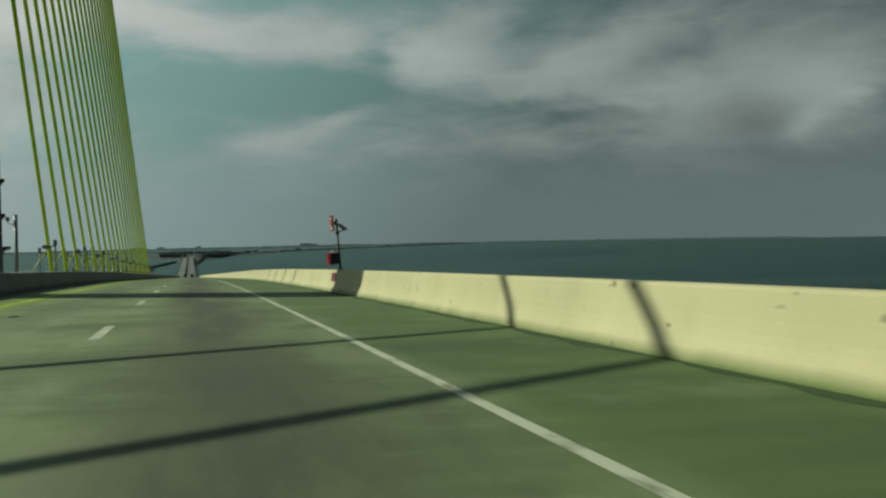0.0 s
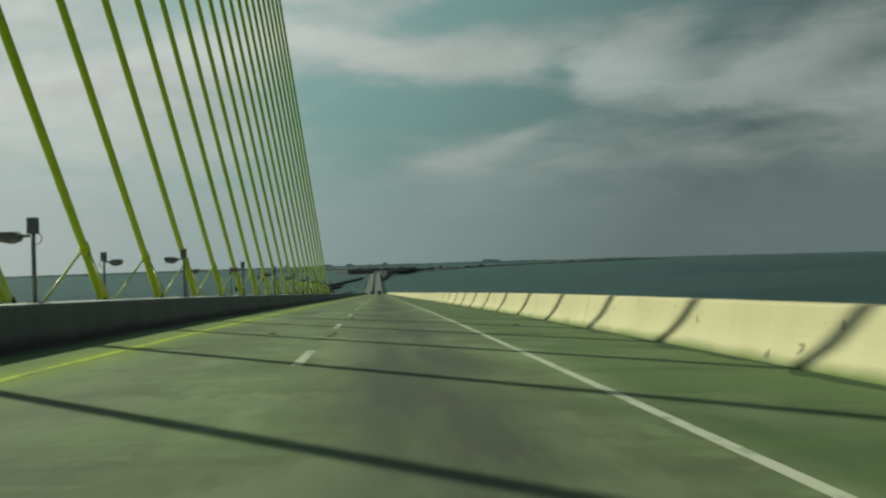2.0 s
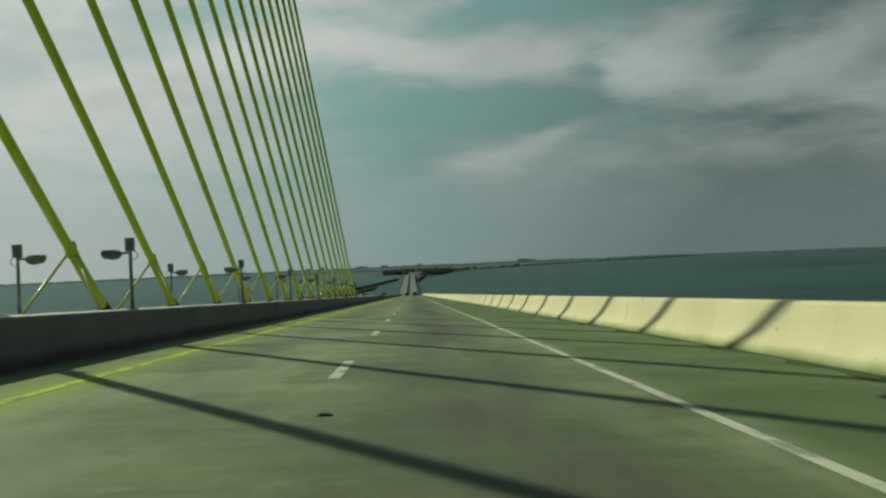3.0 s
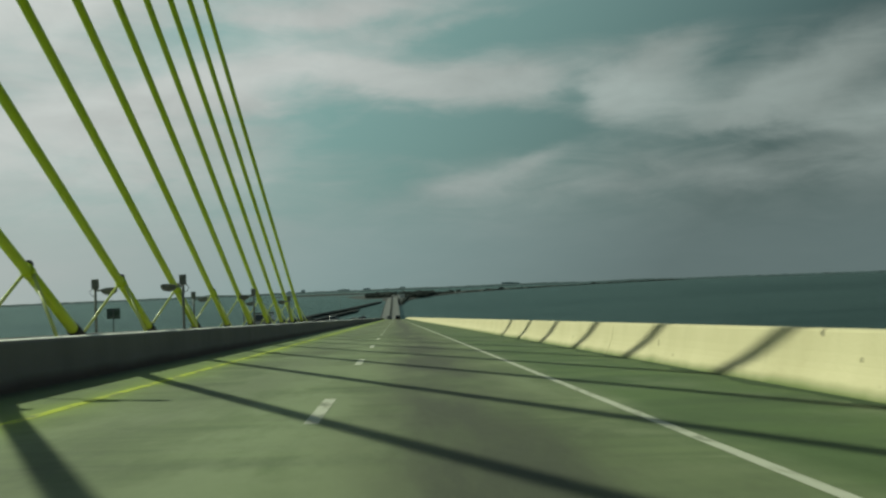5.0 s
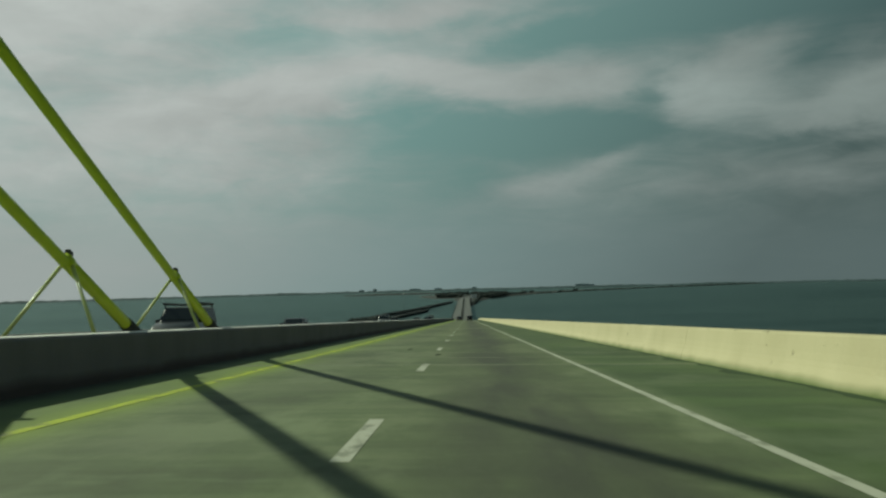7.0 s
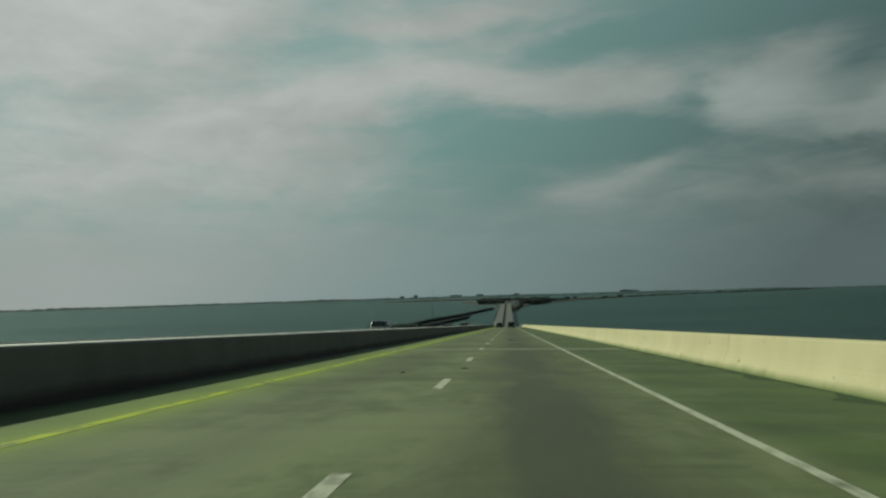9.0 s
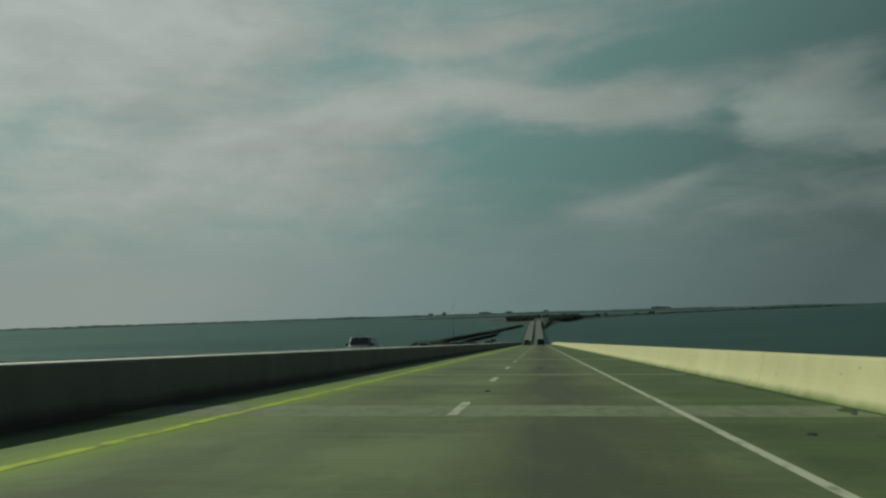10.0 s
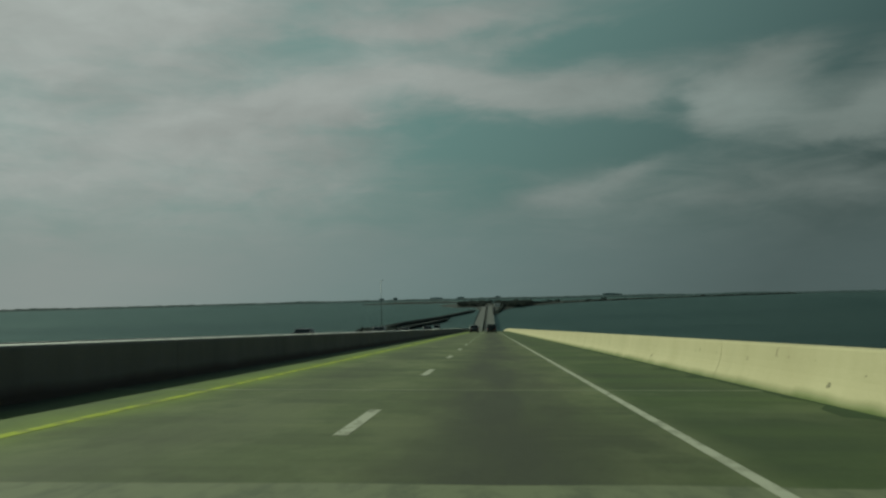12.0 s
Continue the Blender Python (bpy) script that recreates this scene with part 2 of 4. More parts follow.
def build_road(t, b):
    c = t.nodes.new("ShaderNodeTexCoord")
    s = t.nodes.new("ShaderNodeSeparateXYZ")
    t.links.new(c.outputs["Object"], s.inputs[0])
    patch = noise_at(t, 0.42, 5.0, (0.8, 0.5, 1), 0.62)
    streak = noise_at(t, 1.0, 5.0, (1.4, 0.07, 1))
    grain = noise_at(t, 26.0, 5.0, (1, 1, 1), 0.7)
    cross = noise_at(t, 0.8, 6.0, (0.30, 0.7, 1), 0.62)
    blot = noise_at(t, 0.30, 6.0, (1.5, 0.6, 1), 0.66)
    base = ramp(t, patch, (0.30, (0.078, 0.108, 0.032)), (0.70, (0.145, 0.188, 0.066)))
    base = mixc(t, 0.50, base, ramp(t, cross, (0.38, (0.052, 0.074, 0.021)), (0.62, (0.160, 0.202, 0.076))))
    tine = noise_at(t, 1.0, 6.0, (0.10, 2.4, 1), 0.66)
    base = mixc(t, 0.34, base, ramp(t, tine, (0.38, (0.060, 0.084, 0.026)), (0.60, (0.165, 0.205, 0.080))))
    base = mixc(t, ramp(t, blot, (0.49, (0, 0, 0)), (0.58, (0.85, 0.85, 0.85))), base, (0.196, 0.230, 0.108))
    base = mixc(t, ramp(t, blot, (0.36, (0.75, 0.75, 0.75)), (0.46, (0, 0, 0))), base, (0.060, 0.076, 0.026))
    band = noise_at(t, 0.5, 4.0, (0.06, 0.75, 1), 0.55)
    base = mixc(t, ramp(t, band, (0.42, (0.55, 0.55, 0.55)), (0.50, (0, 0, 0))), base, mixc(t, 1.0, base, (0.66, 0.66, 0.66), "MULTIPLY"))
    base = mixc(t, ramp(t, band, (0.56, (0, 0, 0)), (0.64, (0.5, 0.5, 0.5))), base, (0.170, 0.200, 0.090))
    scuff = noise_at(t, 2.6, 7.0, (0.38, 0.8, 1), 0.68)
    base = mixc(t, ramp(t, scuff, (0.54, (0, 0, 0)), (0.68, (0.6, 0.6, 0.6))), base, (0.180, 0.212, 0.096))
    # past the deck joint the concrete is older, browner and dirtier
    old = t.nodes.new("ShaderNodeMapRange")
    old.interpolation_type = "SMOOTHSTEP"
    old.inputs[1].default_value, old.inputs[2].default_value, old.inputs[4].default_value = 120.0, 260.0, 0.8
    t.links.new(s.outputs[1], old.inputs[0])
    base = mixc(t, old.outputs[0], base, mixc(t, 1.0, base, (0.77, 0.72, 0.58), "MULTIPLY"))
    # oil and rubber down the middle of each lane
    ax = mathn(t, "ABSOLUTE", s.outputs[0])
    stain = None
    for mid, wide in ((9.3, 1.05), (5.6, 1.1)):
        d = mathn(t, "DIVIDE", mathn(t, "SUBTRACT", ax, mid), wide)
        gauss = mathn(t, "POWER", 2.718, mathn(t, "MULTIPLY", mathn(t, "MULTIPLY", d, d), -1.0))
        if mid < 6:
            gauss = mathn(t, "MULTIPLY", gauss, 0.35)
        stain = gauss if stain is None else mathn(t, "ADD", stain, gauss)
    smear = noise_at(t, 0.55, 5.0, (1.1, 0.22, 1), 0.62)
    stain = mathn(t, "MULTIPLY", stain, mathn(t, "MULTIPLY", mathn(t, "ADD", streak, mathn(t, "MULTIPLY", blot, 0.5)), 1.25), True)
    stain = mathn(t, "MULTIPLY", stain, ramp(t, smear, (0.36, (0.45, 0.45, 0.45)), (0.60, (1.25, 1.25, 1.25))), True)
    # a wide brown film of tyre dust over the right lane
    film_d = mathn(t, "DIVIDE", mathn(t, "SUBTRACT", ax, 9.5), 1.75)
    film = mathn(t, "POWER", 2.718, mathn(t, "MULTIPLY", mathn(t, "MULTIPLY", film_d, film_d), -1.0))
    film = mathn(t, "MULTIPLY", film, ramp(t, smear, (0.34, (0.35, 0.35, 0.35)), (0.62, (0.85, 0.85, 0.85))), True)
    base = mixc(t, film, base, mixc(t, 1.0, base, (0.74, 0.685, 0.60), "MULTIPLY"))
    base = mixc(t, mathn(t, "MULTIPLY", stain, 1.0), base, (0.034, 0.037, 0.017))
    # algae on the hard shoulder
    edge = t.nodes.new("ShaderNodeMapRange")
    edge.interpolation_type = "SMOOTHSTEP"
    edge.inputs[1].default_value, edge.inputs[2].default_value = 11.0, 11.7
    t.links.new(mathn(t, "SUBTRACT", ax, mathn(t, "MULTIPLY", mathn(t, "SUBTRACT", patch, 0.5), 0.9)), edge.inputs[0])
    base = mixc(t, mathn(t, "MULTIPLY", edge.outputs[0], 0.92), base, mixc(t, 0.5, ramp(t, patch, (0.3, (0.028, 0.062, 0.006)), (0.7, (0.060, 0.108, 0.015))), ramp(t, cross, (0.40, (0.020, 0.046, 0.005)), (0.60, (0.078, 0.124, 0.024)))))
    pale = noise_at(t, 1.1, 6.0, (0.5, 0.35, 1), 0.62)
    base = mixc(t, mathn(t, "MULTIPLY", edge.outputs[0], ramp(t, pale, (0.52, (0, 0, 0)), (0.66, (0.7, 0.7, 0.7)))), base, (0.112, 0.142, 0.060))
    base = mixc(t, mathn(t, "MULTIPLY", edge.outputs[0], old.outputs[0]), base, mixc(t, 1.0, base, (0.86, 0.80, 0.56), "MULTIPLY"))
    # damp bands lie across the old shoulder, and dark blotches in the wheel tracks
    damp = mathn(t, "MULTIPLY", mathn(t, "MULTIPLY", edge.outputs[0], old.outputs[0]), ramp(t, band, (0.42, (0.75, 0.75, 0.75)), (0.52, (0, 0, 0))))
    base = mixc(t, damp, base, mixc(t, 1.0, base, (0.52, 0.56, 0.50), "MULTIPLY"))
    wet = noise_at(t, 0.9, 6.0, (0.55, 0.30, 1), 0.64)
    wet = mathn(t, "MULTIPLY", old.outputs[0], mathn(t, "MULTIPLY", film, ramp(t, wet, (0.48, (0, 0, 0)), (0.62, (0.8, 0.8, 0.8)))))
    base = mixc(t, wet, base, mixc(t, 1.0, base, (0.62, 0.56, 0.52), "MULTIPLY"))
    inner = t.nodes.new("ShaderNodeMapRange")
    inner.interpolation_type = "SMOOTHSTEP"
    inner.inputs[1].default_value, inner.inputs[2].default_value = 4.3, 3.3
    t.links.new(ax, inner.inputs[0])
    base = mixc(t, mathn(t, "MULTIPLY", inner.outputs[0], mathn(t, "MULTIPLY", patch, 0.9)), base, (0.040, 0.075, 0.016))
    for mid, wide, much, tone in ((3.45, 0.95, 0.80, (0.140, 0.196, 0.014)), (3.80, 0.36, 0.95, (0.195, 0.255, 0.010))):
        moss = mathn(t, "DIVIDE", mathn(t, "SUBTRACT", ax, mid), wide)
        moss = mathn(t, "POWER", 2.718, mathn(t, "MULTIPLY", mathn(t, "MULTIPLY", moss, moss), -1.0))
        moss = mathn(t, "MULTIPLY", moss, ramp(t, blot, (0.36, (0.35, 0.35, 0.35)), (0.56, (1, 1, 1))))
        base = mixc(t, mathn(t, "MULTIPLY", moss, much), base, tone)
    # Gutter grime beside the inner barriers, with the barrier's shadow painted into its colour
    gutter = t.nodes.new("ShaderNodeMapRange")
    gutter.interpolation_type = "SMOOTHSTEP"
    gutter.inputs[1].default_value, gutter.inputs[2].default_value = 2.75, 2.1
    t.links.new(mathn(t, "ADD", ax, mathn(t, "MULTIPLY", patch, 0.5)), gutter.inputs[0])
    base = mixc(t, mathn(t, "MULTIPLY", gutter.outputs[0], 0.85), base, (0.018, 0.022, 0.013))
    base = mixc(t, 0.16, base, ramp(t, grain, (0.3, (0.035, 0.045, 0.022)), (0.7, (0.15, 0.17, 0.10))))
    base = mixc(t, 1.0, base, (0.93, 0.985, 1.05), "MULTIPLY")
    t.links.new(base, b.inputs["Base Color"])
    nset(b, Roughness=0.85)
    bump(t, b, grain, 0.4, 0.006)


def build_parapet(t, b):
    blotch, streak, grain = noise_at(t, 0.5, 4), noise_at(t, 1.0, 4, (1.0, 1.4, 0.25)), noise_at(t, 40.0, 4)
    col = ramp(t, blotch, (0.3, (0.375, 0.338, 0.195)), (0.7, (0.452, 0.412, 0.250)))
    col = mixc(t, 0.22, col, ramp(t, streak, (0.3, (0.345, 0.312, 0.175)), (0.65, (0.462, 0.420, 0.255))))
    col = mixc(t, 0.12, col, ramp(t, grain, (0.35, (0.25, 0.24, 0.16)), (0.65, (0.6, 0.58, 0.42))))
    # ragged algae creeping up from the gutter, grime in runs below the crest, small dark pocks
    up = t.nodes.new("ShaderNodeAttribute")
    up.attribute_name = "up"
    creep, pock, run = noise_at(t, 0.9, 5, (1, 1, 1), 0.55), noise_at(t, 3.2, 2), noise_at(t, 1.0, 5, (1, 2.6, 0.12), 0.6)
    edge = mathn(t, "SUBTRACT", up.outputs["Fac"], mathn(t, "MULTIPLY", mathn(t, "SUBTRACT", creep, 0.46), 0.16))
    col = mixc(t, ramp(t, edge, (0.0, (0.9, 0.9, 0.9)), (0.17, (0, 0, 0))), col, (0.085, 0.125, 0.030))
    col = mixc(t, ramp(t, run, (0.55, (0, 0, 0)), (0.75, (0.13, 0.13, 0.13))), col, (0.26, 0.24, 0.15))
    col = mixc(t, ramp(t, pock, (0.705, (0, 0, 0)), (0.725, (0.8, 0.8, 0.8))), col, (0.10, 0.095, 0.055))
    t.links.new(col, b.inputs["Base Color"])
    nset(b, Roughness=0.9)
    bump(t, b, grain, 0.25, 0.004)


def build_water(t, b):
    a, c, e = noise_at(t, 0.05, 6, (1, 1, 1), 0.6), noise_at(t, 0.004, 3, (1, 0.3, 1)), noise_at(t, 0.35, 4)
    wind = noise_at(t, 0.006, 6, (0.22, 1.0, 1), 0.62)
    col = ramp(t, c, (0.3, (0.001, 0.007, 0.007)), (0.7, (0.002, 0.012, 0.0115)))
    col = mixc(t, ramp(t, wind, (0.40, (0, 0, 0)), (0.62, (0.6, 0.6, 0.6))), col, (0.002, 0.014, 0.0135))
    height = mathn(t, "ADD", a, mathn(t, "MULTIPLY", e, 0.2))
    waves = t.nodes.new("ShaderNodeBump")
    waves.inputs["Strength"].default_value, waves.inputs["Distance"].default_value = 0.9, 3.0
    t.links.new(height, waves.inputs["Height"])
    # murky teal body under a rippled, slightly tinted sheen
    murk, sheen, blend = t.nodes.new("ShaderNodeBsdfDiffuse"), t.nodes.new("ShaderNodeBsdfGlossy"), t.nodes.new("ShaderNodeMixShader")
    gloss = t.nodes.new("ShaderNodeFresnel")
    gloss.inputs["IOR"].default_value = 1.20
    sheen.inputs["Color"].default_value = (0.285, 0.385, 0.37, 1)
    t.links.new(col, murk.inputs["Color"])
    t.links.new(ramp(t, wind, (0.38, (0.33, 0.33, 0.33)), (0.62, (0.42, 0.42, 0.42))), sheen.inputs["Roughness"])
    for n in (murk, sheen, gloss):
        t.links.new(waves.outputs[0], n.inputs["Normal"])
    t.links.new(gloss.outputs[0], blend.inputs[0])
    t.links.new(murk.outputs[0], blend.inputs[1])
    t.links.new(sheen.outputs[0], blend.inputs[2])
    t.links.new(blend.outputs[0], t.nodes["Material Output"].inputs["Surface"])
    t.nodes.remove(b)


# Far leaves, their green shifted towards a painted bluish distance haze
def build_leaf(t, b):
    n = noise_at(t, 0.08, 4)
    col = ramp(t, n, (0.3, (0.010, 0.018, 0.016)), (0.7, (0.024, 0.038, 0.032)))
    t.links.new(col, b.inputs["Base Color"])
    nset(b, Roughness=0.9)


def build_glass(t, b):
    nset(b, Base_Color=(0.012, 0.015, 0.016, 1), Roughness=0.06, IOR=1.5)


# Shaded copy of the parapet concrete; the inner barriers' shade is in the colour
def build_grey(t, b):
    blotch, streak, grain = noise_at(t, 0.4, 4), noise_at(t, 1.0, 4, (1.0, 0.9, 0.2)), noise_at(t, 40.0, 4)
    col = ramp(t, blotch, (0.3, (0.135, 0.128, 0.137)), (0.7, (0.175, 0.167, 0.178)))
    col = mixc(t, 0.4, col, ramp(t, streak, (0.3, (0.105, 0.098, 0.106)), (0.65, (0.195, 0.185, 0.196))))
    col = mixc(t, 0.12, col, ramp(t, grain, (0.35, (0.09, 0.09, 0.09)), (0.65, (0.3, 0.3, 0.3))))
    # blackish along the foot, with an uneven upper edge
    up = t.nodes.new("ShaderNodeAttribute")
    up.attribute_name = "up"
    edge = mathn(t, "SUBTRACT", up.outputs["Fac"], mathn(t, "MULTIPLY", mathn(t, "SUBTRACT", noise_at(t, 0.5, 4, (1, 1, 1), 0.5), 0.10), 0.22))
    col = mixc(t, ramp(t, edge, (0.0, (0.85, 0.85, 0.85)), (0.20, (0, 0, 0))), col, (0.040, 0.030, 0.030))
    t.links.new(col, b.inputs["Base Color"])
    nset(b, Roughness=0.9)
    bump(t, b, grain, 0.25, 0.004)


GREY = material("shade_grey_concrete", build_grey)
def worn(name, colour, wear):
    """Road paint worn through to the concrete in patches."""
    def build(t, b):
        gone, grain = noise_at(t, 3.5, 6, (1.2, 0.45, 1), 0.65), noise_at(t, 30.0, 4)
        col = mixc(t, 0.25, colour, ramp(t, grain, (0.3, tuple(c * 0.6 for c in colour)), (0.7, colour)))
        col = mixc(t, ramp(t, gone, (wear - 0.10, (0, 0, 0)), (wear + 0.08, (0.85, 0.85, 0.85))), col, (0.085, 0.100, 0.058))
        t.links.new(col, b.inputs["Base Color"])
        nset(b, Roughness=0.8)
    return material(name, build)


ROAD = material("road_concrete", build_road)
PARAPET = material("parapet_concrete", build_parapet)
WATER = material("bay_water", build_water)
LEAF = material("far_foliage", build_leaf)
GLASS = material("dark_car_glass", build_glass)
STAY = plain("yellow_cable_paint", (0.45, 0.57, 0.010), 0.5, 0.0, 0.10, 0.7, 0.0)
STRUT = plain("weathered_strut_paint", (0.50, 0.55, 0.16), 0.35, 0.0, 0.25, 3.0)
COLLAR = plain("dark_collar_rubber", (0.035, 0.038, 0.03), 0.7)
PYLON = plain("pylon_concrete", (0.30, 0.30, 0.24), 0.9, 0.0, 0.2, 0.6)
# Darkened copy of the pylon concrete, with the shaft's shade in the colour
SHAFT = plain("shade_dark_pylon_concrete", (0.085, 0.088, 0.082), 0.9, 0.0, 0.25, 0.5)
GALV = plain("galvanised_steel", (0.16, 0.17, 0.165), 0.5, 0.6, 0.3, 8.0)
LAMPGREY = plain("lamp_housing_grey", (0.12, 0.125, 0.12), 0.5, 0.2, 0.3, 8.0)
LENSGLASS = plain("lamp_lens", (0.22, 0.23, 0.22), 0.15)
WHITE = worn("worn_white_paint", (0.40, 0.41, 0.32), 0.60)
YELLOW = worn("worn_yellow_paint", (0.36, 0.43, 0.008), 0.56)
RED = plain("red_enamel", (0.50, 0.012, 0.03), 0.4, 0.0, 0.15, 5.0)
MAROON = plain("faded_red_sign_face", (0.26, 0.022, 0.025), 0.5, 0.0, 0.2, 6.0)
PALE = plain("pale_symbol_paint", (0.72, 0.66, 0.58), 0.5, 0.0, 0.1)
FADED = plain("faded_red_writing", (0.24, 0.045, 0.04), 0.5, 0.0, 0.2)
PLATE = plain("dark_maroon_enamel", (0.085, 0.012, 0.014), 0.5, 0.0, 0.2, 6.0)
PANEL = plain("solar_cell_blue_black", (0.02, 0.024, 0.032), 0.55)
BLACK = plain("black_rubber", (0.018, 0.018, 0.018), 0.75)
SIGNGREEN = plain("dark_green_sign_back", (0.05, 0.075, 0.06), 0.5)
CARBLACK = plain("black_car_paint", (0.012, 0.012, 0.014), 0.25)
CARWHITE = plain("white_car_paint", (0.55, 0.56, 0.54), 0.3, 0.0, 0.08)
CARSILVER = plain("silver_car_paint", (0.15, 0.155, 0.155), 0.3, 0.4, 0.1)
CARDARK = plain("dark_grey_car_paint", (0.05, 0.055, 0.06), 0.3)
TAIL = plain("red_tail_lens", (0.25, 0.01, 0.01), 0.2)
RIM = plain("alloy_rim", (0.35, 0.35, 0.35), 0.35, 0.8)
# Pale concrete; on the inner barriers it paints their tops as sunlit
PALECONCRETE = plain("pale_concrete", (0.76, 0.755, 0.71), 0.9, 0.0, 0.2, 2.0)
BLEACHED = plain("white_housing_paint", (0.80, 0.80, 0.76), 0.4, 0.0, 0.08)
SPIT = plain("dark_mangrove_spit", (0.010, 0.015, 0.014), 0.95, 0.0, 0.3, 0.02)
SAND = plain("scrubby_shore", (0.020, 0.027, 0.023), 0.9, 0.0, 0.3, 0.05)
PIER = plain("old_pier_concrete", (0.058, 0.066, 0.064), 0.9, 0.0, 0.3, 0.1)
# Distance haze is mixed into the next two far colours
FARLAND = plain("hazed_far_shore", (0.030, 0.058, 0.064), 0.95, 0.0, 0.3, 0.01)
HAZY = plain("hazy_pale_wall", (0.24, 0.31, 0.31), 0.9, 0.0, 0.15, 0.02)
TRESTLE = plain("far_grey_concrete", (0.098, 0.106, 0.099), 0.9, 0.0, 0.35, 0.05)
PATCH = plain("pale_joint_mortar", (0.190, 0.212, 0.130), 0.9, 0.0, 0.45, 2.0)
REPAIR = worn("pale_repair_mortar", (0.155, 0.176, 0.098), 0.55)
ALGAE = plain("dark_algae", (0.018, 0.045, 0.007), 0.95, 0.0, 0.4, 6.0)
DEBRIS = plain("dark_rubber_scrap", (0.02, 0.022, 0.015), 0.9)


# ---- mesh helpers ----
def mesh_ob(name, bm, mat, parent=None, label="", smooth_faces=False):
    me = bpy.data.meshes.new(name)
    bmesh.ops.recalc_face_normals(bm, faces=bm.faces)
    for f in bm.faces:
        f.smooth = smooth_faces
    bm.to_mesh(me)
    bm.free()
    me.materials.append(mat)
    ob = new(name, me)
    if parent:
        ob.parent = parent
    if label:
        ob["label"] = label
    return ob


def part(name, bm, mat, parent, label="", smooth_faces=False):
    return mesh_ob(name, bm, mat, parent, label, smooth_faces)


def empty(name, m):
    ob = new(name)
    ob.empty_display_size = 0.2
    ob.matrix_basis = m
    return ob


def add_box(bm, x0, x1, y0, y1, z0, z1, bevel=0.0, m=None):
    r = bmesh.ops.create_cube(bm, size=1.0)
    vs = r["verts"]
    for v in vs:
        v.co = Vector((x0 + (v.co.x + 0.5) * (x1 - x0), y0 + (v.co.y + 0.5) * (y1 - y0), z0 + (v.co.z + 0.5) * (z1 - z0)))
    if bevel:
        es = list({e for v in vs for e in v.link_edges})
        r = bmesh.ops.bevel(bm, geom=es, offset=bevel, segments=2, affect="EDGES", profile=0.5)
        vs = list({v for f in r["faces"] for v in f.verts} | {v for v in vs if v.is_valid})
    if m is not None:
        bmesh.ops.transform(bm, matrix=m, verts=vs)
    return bm


def box(x0, x1, y0, y1, z0, z1, bevel=0.0, m=None):
    return add_box(bmesh.new(), x0, x1, y0, y1, z0, z1, bevel, m)


def add_tube(bm, points, radius, sides=10, caps=True, r_end=None):
    """A round bar along a line of points."""
    pts = [Vector(p) for p in points]
    rings = []
    for i, p in enumerate(pts):
        d = (pts[min(i + 1, len(pts) - 1)] - pts[max(i - 1, 0)]).normalized()
        a = d.orthogonal().normalized() if abs(d.x) > 0.9 else d.cross(Vector((1, 0, 0))).normalized()
        b = d.cross(a)
        r = radius if r_end is None else radius + (r_end - radius) * i / (len(pts) - 1)
        rings.append([bm.verts.new(p + (a * math.cos(2 * math.pi * k / sides) + b * math.sin(2 * math.pi * k / sides)) * r) for k in range(sides)])
    for r0, r1 in zip(rings, rings[1:]):
        for k in range(sides):
            bm.faces.new((r0[k], r0[(k + 1) % sides], r1[(k + 1) % sides], r1[k]))
    if caps:
        bm.faces.new(rings[0][::-1])
        bm.faces.new(rings[-1])
    return bm


def tube(points, radius, sides=10, r_end=None):
    return add_tube(bmesh.new(), points, radius, sides, True, r_end)


def sweep(profile, ys, z_of, closed=True):
    """Carry a cross-section of (x, height over the road) along the bridge."""
    bm = bmesh.new()
    up = bm.verts.layers.float.new("up")
    rings = [[bm.verts.new((x, y, z_of(x, y) + h)) for x, h in profile] for y in ys]
    for ring in rings:
        for v, (x, h) in zip(ring, profile):
            v[up] = h
    n = len(profile)
    for r0, r1 in zip(rings, rings[1:]):
        for k in range(n if closed else n - 1):
            bm.faces.new((r0[k], r0[(k + 1) % n], r1[(k + 1) % n], r1[k]))
    if closed:
        bm.faces.new(rings[0][::-1])
        bm.faces.new(rings[-1])
    return bm


def steps(a, b, d):
    n = max(1, round((b - a) / d))
    return [a + (b - a) * i / n for i in range(n + 1)]


NEAR_END, LOW_END = 640.0, 2700.0
WALL_L, WALL_R = 1.73, 14.20

# ---- bay and far land ----
bm = bmesh.new()
bmesh.ops.create_circle(bm, cap_ends=True, radius=4640, segments=128)
bmesh.ops.translate(bm, verts=bm.verts, vec=(0, 130, SEA))
water = mesh_ob("water", bm, WATER)
tagged(water, "dark teal bay water with small ripples", "water", kind="structure")


